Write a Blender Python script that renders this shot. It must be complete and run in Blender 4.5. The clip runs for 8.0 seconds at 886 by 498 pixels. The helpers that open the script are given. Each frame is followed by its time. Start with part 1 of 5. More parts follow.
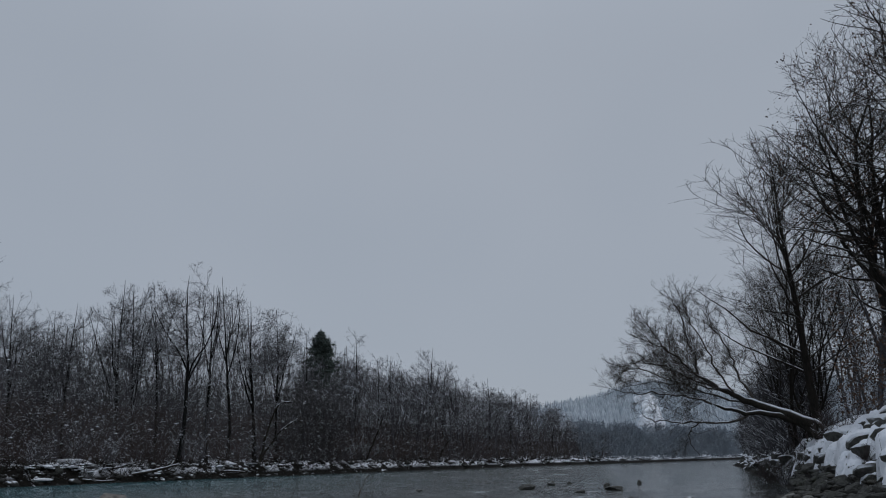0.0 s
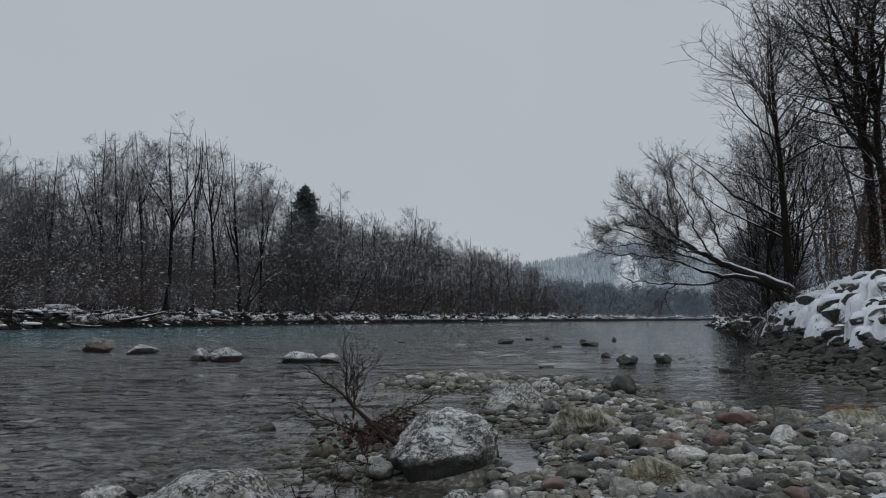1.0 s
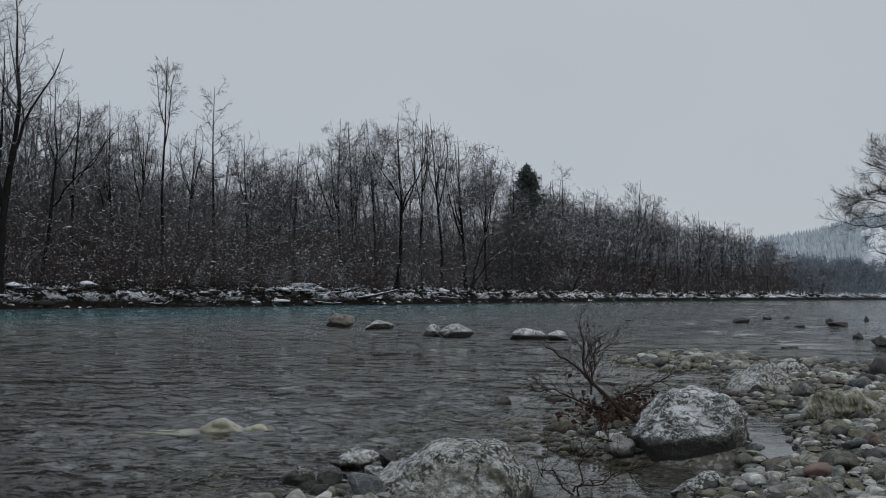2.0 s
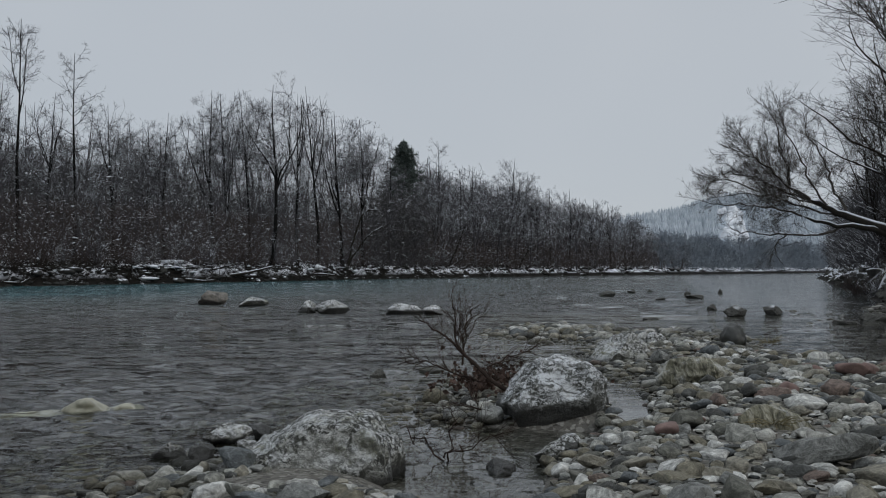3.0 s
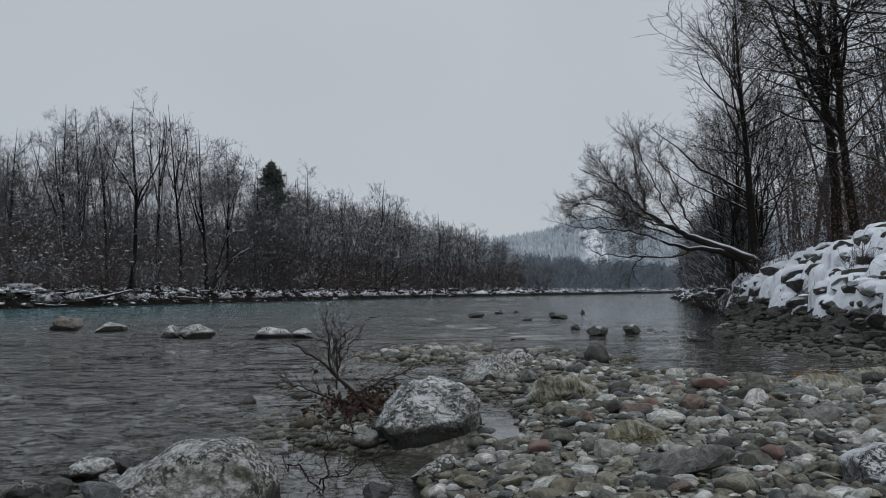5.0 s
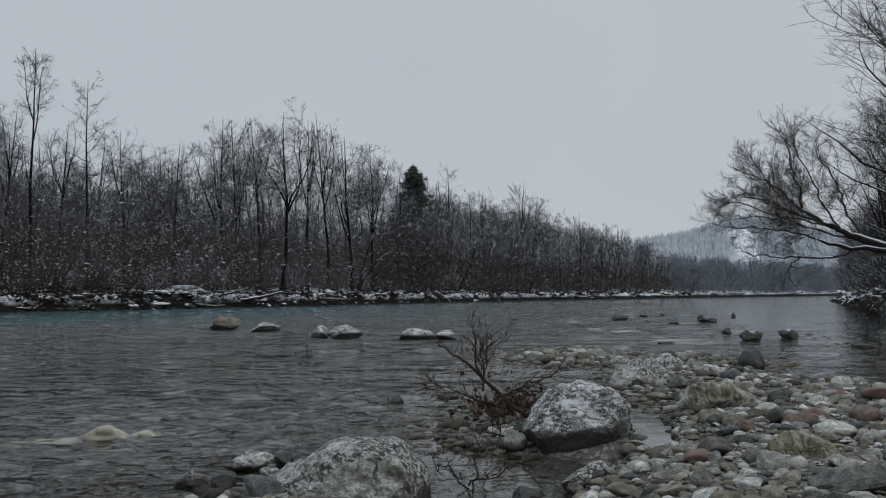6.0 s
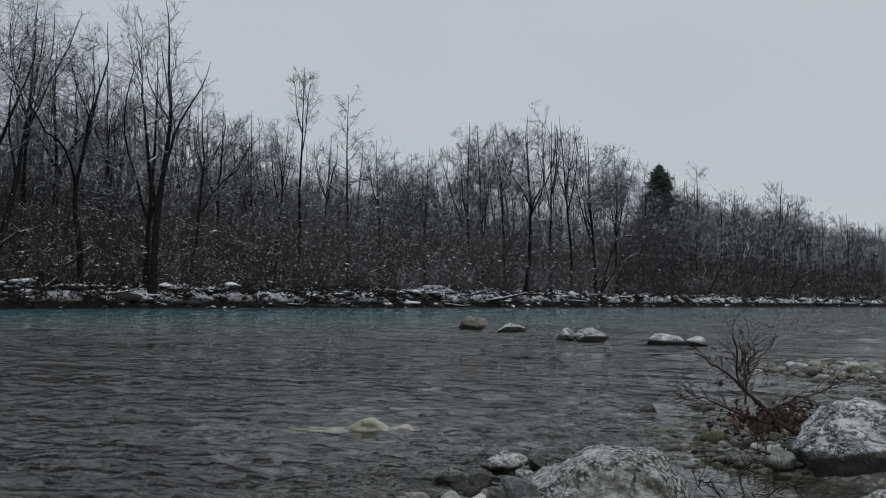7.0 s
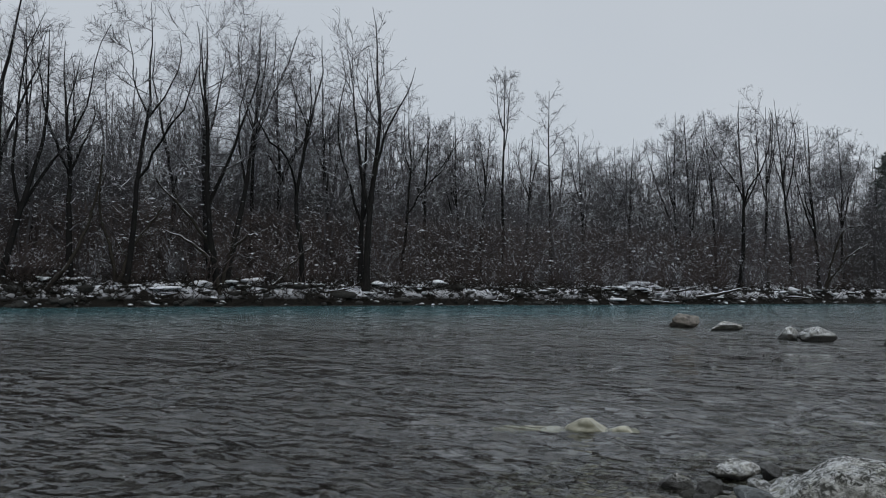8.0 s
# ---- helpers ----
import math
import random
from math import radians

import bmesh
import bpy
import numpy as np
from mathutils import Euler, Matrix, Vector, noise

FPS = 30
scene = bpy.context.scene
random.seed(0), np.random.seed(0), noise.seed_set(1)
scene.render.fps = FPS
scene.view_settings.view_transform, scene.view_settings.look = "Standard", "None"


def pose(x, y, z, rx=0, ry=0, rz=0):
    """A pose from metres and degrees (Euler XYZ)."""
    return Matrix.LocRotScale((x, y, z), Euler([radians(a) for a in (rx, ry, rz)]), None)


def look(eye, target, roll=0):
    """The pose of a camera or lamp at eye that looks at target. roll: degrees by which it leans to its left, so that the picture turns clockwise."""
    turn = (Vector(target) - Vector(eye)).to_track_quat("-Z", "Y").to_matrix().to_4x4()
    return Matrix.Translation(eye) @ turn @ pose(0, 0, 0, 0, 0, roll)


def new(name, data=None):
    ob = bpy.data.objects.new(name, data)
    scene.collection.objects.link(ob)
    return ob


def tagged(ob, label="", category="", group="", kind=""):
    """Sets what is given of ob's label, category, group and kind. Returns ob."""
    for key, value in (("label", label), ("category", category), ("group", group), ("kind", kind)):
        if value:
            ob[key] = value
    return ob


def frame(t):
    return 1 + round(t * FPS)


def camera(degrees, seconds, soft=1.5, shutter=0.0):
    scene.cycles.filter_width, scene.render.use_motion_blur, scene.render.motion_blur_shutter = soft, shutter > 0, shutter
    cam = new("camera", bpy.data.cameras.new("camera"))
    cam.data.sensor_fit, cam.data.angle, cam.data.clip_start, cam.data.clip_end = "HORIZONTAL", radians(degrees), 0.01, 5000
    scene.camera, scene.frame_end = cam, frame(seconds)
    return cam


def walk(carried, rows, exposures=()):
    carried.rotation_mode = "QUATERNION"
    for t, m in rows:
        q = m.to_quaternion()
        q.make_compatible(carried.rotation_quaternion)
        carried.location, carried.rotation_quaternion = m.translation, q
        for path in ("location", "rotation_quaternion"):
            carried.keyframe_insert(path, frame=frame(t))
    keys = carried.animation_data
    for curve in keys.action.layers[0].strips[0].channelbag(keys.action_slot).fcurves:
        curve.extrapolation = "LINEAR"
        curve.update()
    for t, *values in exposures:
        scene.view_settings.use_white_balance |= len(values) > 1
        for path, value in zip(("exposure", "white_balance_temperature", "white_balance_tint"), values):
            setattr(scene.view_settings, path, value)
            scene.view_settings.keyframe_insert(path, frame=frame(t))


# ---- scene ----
cam = camera(55.5, 8.0, soft=1.1)
PATH = [
    (0, pose(0.153, -0.09, 1.306, 104.15, 1.15, -0.49)),
    (0.2, pose(0.188, -0.072, 1.289, 102.14, 0.67, -1.1)),
    (0.3, pose(0.206, -0.063, 1.28, 100.98, 0.42, -1.23)),
    (0.5, pose(0.241, -0.044, 1.263, 98.29, -0.42, -1.73)),
    (0.7, pose(0.195, -0.012, 1.273, 95.87, -0.75, -1.91)),
    (1, pose(0.126, 0.036, 1.288, 94.51, -0.19, -1.76)),
    (1.2, pose(0.091, 0.054, 1.287, 94.48, -0.31, -0.26)),
    (1.5, pose(0.038, 0.08, 1.286, 94.13, -0.44, 4.8)),
    (1.7, pose(0.003, 0.089, 1.266, 93.67, -0.28, 8.55)),
    (2.25, pose(0.01, 0.05, 1.258, 92.5, -0.2, 15)),
    (2.8, pose(0.021, 0.009, 1.252, 91.68, -0.13, 10.31)),
    (3, pose(0.047, -0.009, 1.24, 91.39, 0.08, 4.92)),
    (3.2, pose(0.052, -0.011, 1.245, 91.37, 0.28, 1.55)),
    (3.3, pose(0.054, -0.012, 1.248, 91.47, 0.3, -0.07)),
    (3.5, pose(0.059, -0.015, 1.254, 91.89, 0.45, -3.27)),
    (3.7, pose(0.05, -0.021, 1.249, 91.93, 0.54, -3.93)),
    (4, pose(0.037, -0.03, 1.242, 92.04, 0.33, -3.75)),
    (4.2, pose(0.03, -0.03, 1.243, 92.28, 0.32, -3.67)),
    (5.3, pose(-0.007, -0.028, 1.248, 92.89, 0.46, -4.01)),
    (5.5, pose(-0.014, -0.027, 1.249, 92.93, 0.62, -3.3)),
    (5.7, pose(-0.028, -0.014, 1.249, 93.13, 0.7, -0.79)),
    (5.8, pose(-0.036, -0.008, 1.249, 93.17, 0.53, 0.96)),
    (6, pose(-0.05, 0.005, 1.249, 93.04, 0.3, 5.56)),
    (6.2, pose(-0.07, 0.005, 1.256, 93.14, 0.43, 10.61)),
    (6.5, pose(-0.1, 0.006, 1.265, 93.26, -0.31, 16.2)),
    (6.7, pose(-0.114, 0.007, 1.267, 93.27, -0.25, 18.92)),
    (7, pose(-0.134, 0.01, 1.269, 93.1, -0.66, 21.92)),
    (7.2, pose(-0.157, 0.007, 1.266, 92.75, -0.64, 23.41)),
    (7.5, pose(-0.192, 0.003, 1.262, 92.48, -0.59, 26.46)),
    (7.7, pose(-0.209, -0.009, 1.273, 92.4, -0.51, 30.17)),
    (7.8, pose(-0.217, -0.016, 1.278, 92.58, -0.24, 32.08)),
    (8, pose(-0.234, -0.028, 1.289, 92.75, -0.4, 35.64)),
]
EXPOSURES = [(0.0, -0.40, 6100, 11), (0.5, -0.25, 6600, 11), (1.0, -0.08, 6500, 10), (1.7, 0.0, 6500, 10), (3.5, 0.05, 6500, 10), (6.0, 0.05, 6500, 10), (7.0, 0.1, 6500, 10), (8.0, 0.2, 6500, 10)]
walk(cam, PATH, EXPOSURES)

# ---- light: an overcast winter day ----
SUN_UP, SUN_TURN = radians(38), radians(120)
world = bpy.data.worlds.new("sky")
scene.world = world
world.use_nodes = True
wn, wl = world.node_tree.nodes, world.node_tree.links
wn.clear()
w_out, w_bg = wn.new("ShaderNodeOutputWorld"), wn.new("ShaderNodeBackground")
w_sky = wn.new("ShaderNodeTexSky")
w_sky.sky_type, w_sky.sun_disc, w_sky.sun_elevation, w_sky.sun_rotation = "NISHITA", False, SUN_UP, SUN_TURN
w_tex, w_noise = wn.new("ShaderNodeTexCoord"), wn.new("ShaderNodeTexNoise")
w_noise.inputs["Scale"].default_value, w_noise.inputs["Detail"].default_value = 1.6, 3
w_ramp = wn.new("ShaderNodeValToRGB")
w_ramp.color_ramp.elements[0].position, w_ramp.color_ramp.elements[0].color = 0.3, (0.392, 0.430, 0.472, 1)
w_ramp.color_ramp.elements[1].position, w_ramp.color_ramp.elements[1].color = 0.7, (0.442, 0.472, 0.508, 1)
w_gain = wn.new("ShaderNodeVectorMath")
w_gain.operation = "SCALE"
w_gain.inputs["Scale"].default_value = 11.0
w_mix = wn.new("ShaderNodeMix")
w_mix.data_type = "RGBA"
w_mix.inputs["Factor"].default_value = 0.94
wl.new(w_tex.outputs["Generated"], w_noise.inputs["Vector"])
wl.new(w_noise.outputs["Fac"], w_ramp.inputs["Fac"])
wl.new(w_ramp.outputs["Color"], w_gain.inputs[0])
wl.new(w_sky.outputs["Color"], w_mix.inputs["A"])
wl.new(w_gain.outputs["Vector"], w_mix.inputs["B"])
wl.new(w_mix.outputs["Result"], w_bg.inputs["Color"])
# an overcast sky grows brighter towards the zenith
w_up, w_rise = wn.new("ShaderNodeSeparateXYZ"), wn.new("ShaderNodeMapRange")
w_rise.interpolation_type = "SMOOTHSTEP"
w_rise.inputs["From Min"].default_value, w_rise.inputs["From Max"].default_value = 0.42, 1.0
w_rise.inputs["To Min"].default_value, w_rise.inputs["To Max"].default_value = 0.1, 0.195
wl.new(w_tex.outputs["Generated"], w_up.inputs[0])
wl.new(w_up.outputs["Z"], w_rise.inputs["Value"])
wl.new(w_rise.outputs["Result"], w_bg.inputs["Strength"])
wl.new(w_bg.outputs["Background"], w_out.inputs["Surface"])
sun = new("sun", bpy.data.lights.new("sun", "SUN"))
sun.data.energy, sun.data.angle, sun.data.color = 0.5, radians(25), (1.0, 0.96, 0.9)
sun.matrix_world = look((0, 0, 60), (-math.sin(SUN_TURN) * 60, -math.cos(SUN_TURN) * 60, 60 - 60 * math.tan(SUN_UP)))


# ---- materials ----
class Nodes:
    """Short hand for building a node material."""

    def __init__(self, name, rough=0.8):
        self.mat = bpy.data.materials.new(name)
        self.mat.use_nodes = True
        self.tree = self.mat.node_tree
        self.bsdf = self.tree.nodes["Principled BSDF"]
        self.bsdf.inputs["Roughness"].default_value = rough
        self.geo = self.tree.nodes.new("ShaderNodeNewGeometry")
        self.info = self.tree.nodes.new("ShaderNodeObjectInfo")
        self.coord = self.tree.nodes.new("ShaderNodeTexCoord")

    def link(self, a, b):
        self.tree.links.new(a, b)

    def noise(self, scale, detail=4, rough=0.6, vector=None, distortion=0.0):
        n = self.tree.nodes.new("ShaderNodeTexNoise")
        n.inputs["Scale"].default_value, n.inputs["Detail"].default_value = scale, detail
        n.inputs["Roughness"].default_value, n.inputs["Distortion"].default_value = rough, distortion
        self.link(vector or self.geo.outputs["Position"], n.inputs["Vector"])
        return n.outputs["Fac"]

    def voronoi(self, scale, vector=None, feature="F1", out="Distance"):
        n = self.tree.nodes.new("ShaderNodeTexVoronoi")
        n.feature = feature
        n.inputs["Scale"].default_value = scale
        self.link(vector or self.geo.outputs["Position"], n.inputs["Vector"])
        return n.outputs[out]

    def ramp(self, value, stops, mode="LINEAR"):
        n = self.tree.nodes.new("ShaderNodeValToRGB")
        n.color_ramp.interpolation = mode
        e = n.color_ramp.elements
        while len(e) < len(stops):
            e.new(0.5)
        for k, (p, c) in enumerate(stops):
            e[k].position = p
            e[k].color = (*c, 1) if isinstance(c, tuple) else (c, c, c, 1)
        self.link(value, n.inputs["Fac"])
        return n.outputs["Color"]

    def mix(self, a, b, fac, blend="MIX"):
        n = self.tree.nodes.new("ShaderNodeMix")
        n.data_type, n.blend_type = "RGBA", blend
        for key, v in (("A", a), ("B", b)):
            if isinstance(v, tuple):
                n.inputs[key].default_value = (*v, 1)
            else:
                self.link(v, n.inputs[key])
        if isinstance(fac, float):
            n.inputs["Factor"].default_value = fac
        else:
            self.link(fac, n.inputs["Factor"])
        return n.outputs["Result"]

    def math(self, op, a, b=0.0, c=None):
        n = self.tree.nodes.new("ShaderNodeMath")
        n.operation = op
        for k, v in enumerate((a, b) if c is None else (a, b, c)):
            if isinstance(v, (int, float)):
                n.inputs[k].default_value = v
            else:
                self.link(v, n.inputs[k])
        return n.outputs[0]

    def up(self):
        n = self.tree.nodes.new("ShaderNodeSeparateXYZ")
        self.link(self.geo.outputs["Normal"], n.inputs[0])
        return n.outputs["Z"]

    def place(self, axis="Z"):
        n = self.tree.nodes.new("ShaderNodeSeparateXYZ")
        self.link(self.geo.outputs["Position"], n.inputs[0])
        return n.outputs[axis]

    def stretch(self, sx, sy, sz, turn=0.0):
        n = self.tree.nodes.new("ShaderNodeMapping")
        n.inputs["Scale"].default_value = (sx, sy, sz)
        n.inputs["Rotation"].default_value = (0, 0, turn)
        self.link(self.geo.outputs["Position"], n.inputs["Vector"])
        return n.outputs["Vector"]

    def bump(self, height, strength, distance):
        n = self.tree.nodes.new("ShaderNodeBump")
        n.inputs["Strength"].default_value, n.inputs["Distance"].default_value = strength, distance
        self.link(height, n.inputs["Height"])
        self.link(n.outputs["Normal"], self.bsdf.inputs["Normal"])

    def done(self, colour=None, rough=None):
        if isinstance(colour, tuple):
            self.bsdf.inputs["Base Color"].default_value = (*colour, 1)
        elif colour is not None:
            self.link(colour, self.bsdf.inputs["Base Color"])
        if rough is not None:
            self.link(rough, self.bsdf.inputs["Roughness"])
        return self.mat


SNOW = (0.80, 0.83, 0.88)


def snowed(n, colour, low, high, patch_scale, patch_low, patch_high):
    """Snow on what faces up, in patches."""
    lie = n.ramp(n.up(), [(low, 0.0), (high, 1.0)])
    patch = n.ramp(n.noise(patch_scale, 3), [(patch_low, 0.0), (patch_high, 1.0)])
    return n.mix(colour, SNOW, n.mix((0.0, 0.0, 0.0), lie, patch))


def bark_material(name, dark, pale, snow=True, low=0.55, high=0.8, patch=(0.5, 0.6), scale=0.9):
    n = Nodes(name, 0.95)
    n.bsdf.inputs["Specular IOR Level"].default_value = 0.12
    grain = n.noise(0, 5, 0.7, n.stretch(14, 14, 3))
    grain.node.inputs["Scale"].default_value = 1.0
    colour = n.ramp(grain, [(0.3, dark), (0.7, pale)])
    colour = n.mix(colour, (0.05, 0.054, 0.036), n.ramp(n.noise(0.8, 3), [(0.58, 0.0), (0.78, 0.25)]))
    n.bump(grain, 0.6, 0.03)
    if snow:
        colour = snowed(n, colour, low, high, scale, *patch)
    return n.done(colour)


def cobble_material(name, source):
    n = Nodes(name, 0.72)
    n.bsdf.inputs["Specular IOR Level"].default_value = 0.3
    pick = n.info.outputs["Random"] if source == "object" else n.geo.outputs["Random Per Island"]
    colour = n.ramp(pick, [(0.0, (0.085, 0.085, 0.08)), (0.11, (0.34, 0.335, 0.305)), (0.24, (0.16, 0.156, 0.135)), (0.36, (0.54, 0.53, 0.505)),
                           (0.46, (0.24, 0.24, 0.232)), (0.56, (0.29, 0.268, 0.222)), (0.65, (0.15, 0.16, 0.168)), (0.72, (0.62, 0.61, 0.595)),
                           (0.80, (0.21, 0.19, 0.145)), (0.895, (0.20, 0.15, 0.13)), (0.915, (0.42, 0.41, 0.38)), (0.975, (0.64, 0.63, 0.61))], "CONSTANT")
    colour = n.mix(colour, (0.75, 0.76, 0.735), 1.0, "MULTIPLY")
    veins = n.noise(9, 6, 0.7, distortion=1.5)
    grain = n.noise(70, 4, 0.7)
    colour = n.mix(colour, n.ramp(veins, [(0.32, 0.08), (0.5, 0.48), (0.64, 0.98)]), 0.68, "OVERLAY")
    colour = n.mix(colour, n.ramp(grain, [(0.3, 0.2), (0.7, 0.8)]), 0.4, "OVERLAY")
    colour = n.mix(colour, (0.042, 0.042, 0.032), n.ramp(n.noise(6.5, 6, 0.75), [(0.53, 0.0), (0.68, 0.75)]))
    # wet close to the water
    wet = n.ramp(n.math("ADD", n.place(), n.math("MULTIPLY", n.noise(1.3, 2), 0.10)), [(0.07, 1.0), (0.14, 0.0)])
    colour = n.mix(colour, n.mix(colour, (0.28, 0.27, 0.22), 1.0, "MULTIPLY"), wet)
    rough = n.ramp(wet, [(0.0, 0.75), (1.0, 0.3)])
    n.bump(n.mix(veins, grain, 0.35), 1.0, 0.032)
    return n.done(colour, rough)


def boulder_material(name, pale, mid, moss, cover=0.5, wet_line=0.10, stain=0.0, frost=0.0, ragged=0.1):
    """Limestone with lichen, moss and a dark wet foot; shade is painted on its sides."""
    n = Nodes(name, 0.85)
    big, fine = n.noise(3.2, 6, 0.7, distortion=0.8), n.noise(24, 6, 0.75)
    crack = n.voronoi(4.5, feature="DISTANCE_TO_EDGE")
    colour = n.ramp(fine, [(0.36, mid), (0.56, pale)])
    colour = n.mix(colour, moss, n.ramp(big, [(cover, 0.0), (cover + 0.12, 0.85)]))
    if frost:
        lie = n.math("MULTIPLY", n.ramp(n.up(), [(0.1, 0.0), (0.6, 1.0)]), n.ramp(n.noise(9, 6, 0.75, distortion=1.0), [(0.42, 0.0), (0.52, frost)]))
        colour = n.mix(colour, (0.74, 0.76, 0.78), lie)
    speck = n.math("MULTIPLY", n.ramp(n.noise(26, 6, 0.8, distortion=1.0), [(0.47, 0.0), (0.53, 1.0)]), n.ramp(n.noise(3.5, 4), [(0.38, 0.0), (0.52, 1.0)]))
    colour = n.mix(colour, (0.03, 0.03, 0.024), speck)
    if stain:
        blot = n.ramp(n.noise(1, 6, 0.8, n.stretch(7, 7, 16), 2.2), [(0.50, 0.0), (0.545, stain)])
        colour = n.mix(colour, (0.035, 0.036, 0.026), blot)
    # shade put into the colour of sides and undersides, broken up by noise
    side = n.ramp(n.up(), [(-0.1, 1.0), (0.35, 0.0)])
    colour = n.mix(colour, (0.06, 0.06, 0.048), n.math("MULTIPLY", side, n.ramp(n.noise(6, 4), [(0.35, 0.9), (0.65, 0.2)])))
    wet = n.ramp(n.math("ADD", n.place(), n.math("MULTIPLY", n.noise(4, 4), ragged)), [(wet_line, 1.0), (wet_line + 0.07, 0.0)])
    colour = n.mix(colour, (0.022, 0.021, 0.018), n.math("MULTIPLY", wet, 0.92))
    n.bump(n.math("ADD", fine, n.math("MULTIPLY", n.ramp(crack, [(0.0, 0.0), (0.05, 1.0)]), 0.12)), 0.9, 0.04)
    return n.done(colour, n.ramp(wet, [(0.0, 0.88), (1.0, 0.6)]))


def ribbed_material():
    """Banded brown-green rock, weathered into ribs."""
    n = Nodes("ribbed_rock", 0.85)
    band = n.noise(1, 4, 0.6, n.stretch(34, 5, 12, 0.7), 0.6)
    colour = n.ramp(band, [(0.34, (0.045, 0.042, 0.028)), (0.5, (0.16, 0.15, 0.10)), (0.66, (0.34, 0.32, 0.25))])
    colour = n.mix(colour, (0.46, 0.46, 0.43), n.ramp(n.noise(4, 5, 0.7), [(0.52, 0.0), (0.62, 0.7)]))
    n.bump(band, 1.0, 0.05)
    return n.done(colour)


def bank_rock_material(name, snow_low=0.45, patch=(0.42, 0.5), tone=1.0):
    n = Nodes(name, 0.85)
    fine = n.noise(7, 6, 0.7)
    colour = n.ramp(fine, [(0.3, (0.026 * tone, 0.026 * tone, 0.022 * tone)), (0.65, (0.11 * tone, 0.108 * tone, 0.095 * tone))])
    colour = n.mix(colour, (0.045 * tone, 0.05 * tone, 0.024 * tone), n.ramp(n.noise(1.7, 4), [(0.55, 0.0), (0.7, 0.6)]))
    n.bump(fine, 1.0, 0.16)
    return n.done(snowed(n, colour, snow_low, snow_low + 0.2, 0.8, *patch))


MAT_BARK = bark_material("dark_bark", (0.006, 0.006, 0.006), (0.021, 0.02, 0.019), patch=(0.56, 0.62))
MAT_TWIG = bark_material("twig", (0.050, 0.049, 0.053), (0.120, 0.116, 0.122), low=0.3, high=0.65, patch=(0.47, 0.56), scale=1.1)
MAT_TWIG_RED = bark_material("red_brown_twig", (0.042, 0.034, 0.032), (0.105, 0.085, 0.08), low=0.35, high=0.7, patch=(0.56, 0.6), scale=1.6)
MAT_BARK_NEAR = bark_material("willow_bark", (0.010, 0.009, 0.008), (0.034, 0.029, 0.024), low=0.45, high=0.7, patch=(0.50, 0.58), scale=1.2)
MAT_TWIG_NEAR = bark_material("willow_twig", (0.022, 0.019, 0.016), (0.055, 0.047, 0.04), low=0.55, high=0.8, patch=(0.47, 0.55), scale=2.0)
MAT_WILLOW = bark_material("pale_willow_twig", (0.045, 0.040, 0.036), (0.115, 0.10, 0.088), low=0.5, high=0.8, patch=(0.50, 0.58), scale=2.0)
MAT_COBBLE = cobble_material("river_cobble", "object")
MAT_GRAVEL = cobble_material("river_gravel", "island")
def shelf_material():
    n = Nodes("algae_stones", 0.5)
    c = n.ramp(n.geo.outputs["Random Per Island"], [(0.0, (0.016, 0.015, 0.010)), (0.3, (0.030, 0.027, 0.018)), (0.55, (0.042, 0.038, 0.026)), (0.75, (0.024, 0.021, 0.013)), (0.90, (0.09, 0.087, 0.073)), (0.965, (0.22, 0.215, 0.19))], "CONSTANT")
    fine = n.noise(12, 6, 0.7)
    c = n.mix(c, n.ramp(fine, [(0.3, 0.3), (0.7, 0.8)]), 0.5, "OVERLAY")
    n.bump(fine, 0.6, 0.03)
    return n.done(c)


MAT_SHELF = shelf_material()
MAT_RIBBED = ribbed_material()
MAT_BANK_ROCK = bank_rock_material("dark_bank_rock")
MAT_RUBBLE = bank_rock_material("dark_rubble", 0.5, (0.52, 0.60), 0.35)
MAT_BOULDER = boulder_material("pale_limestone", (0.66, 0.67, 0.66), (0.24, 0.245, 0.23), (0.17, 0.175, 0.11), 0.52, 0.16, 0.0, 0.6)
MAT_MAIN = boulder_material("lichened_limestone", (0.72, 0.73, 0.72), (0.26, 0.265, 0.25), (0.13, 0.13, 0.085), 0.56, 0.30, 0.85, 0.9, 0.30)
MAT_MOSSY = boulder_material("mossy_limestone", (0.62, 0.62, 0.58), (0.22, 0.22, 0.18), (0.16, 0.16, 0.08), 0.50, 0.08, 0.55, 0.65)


def spruce_material():
    n = Nodes("spruce_needles", 0.8)
    c = n.ramp(n.noise(2.2, 4), [(0.3, (0.03, 0.043, 0.038)), (0.7, (0.07, 0.09, 0.078))])
    return n.done(snowed(n, c, 0.5, 0.9, 1.1, 0.62, 0.7))


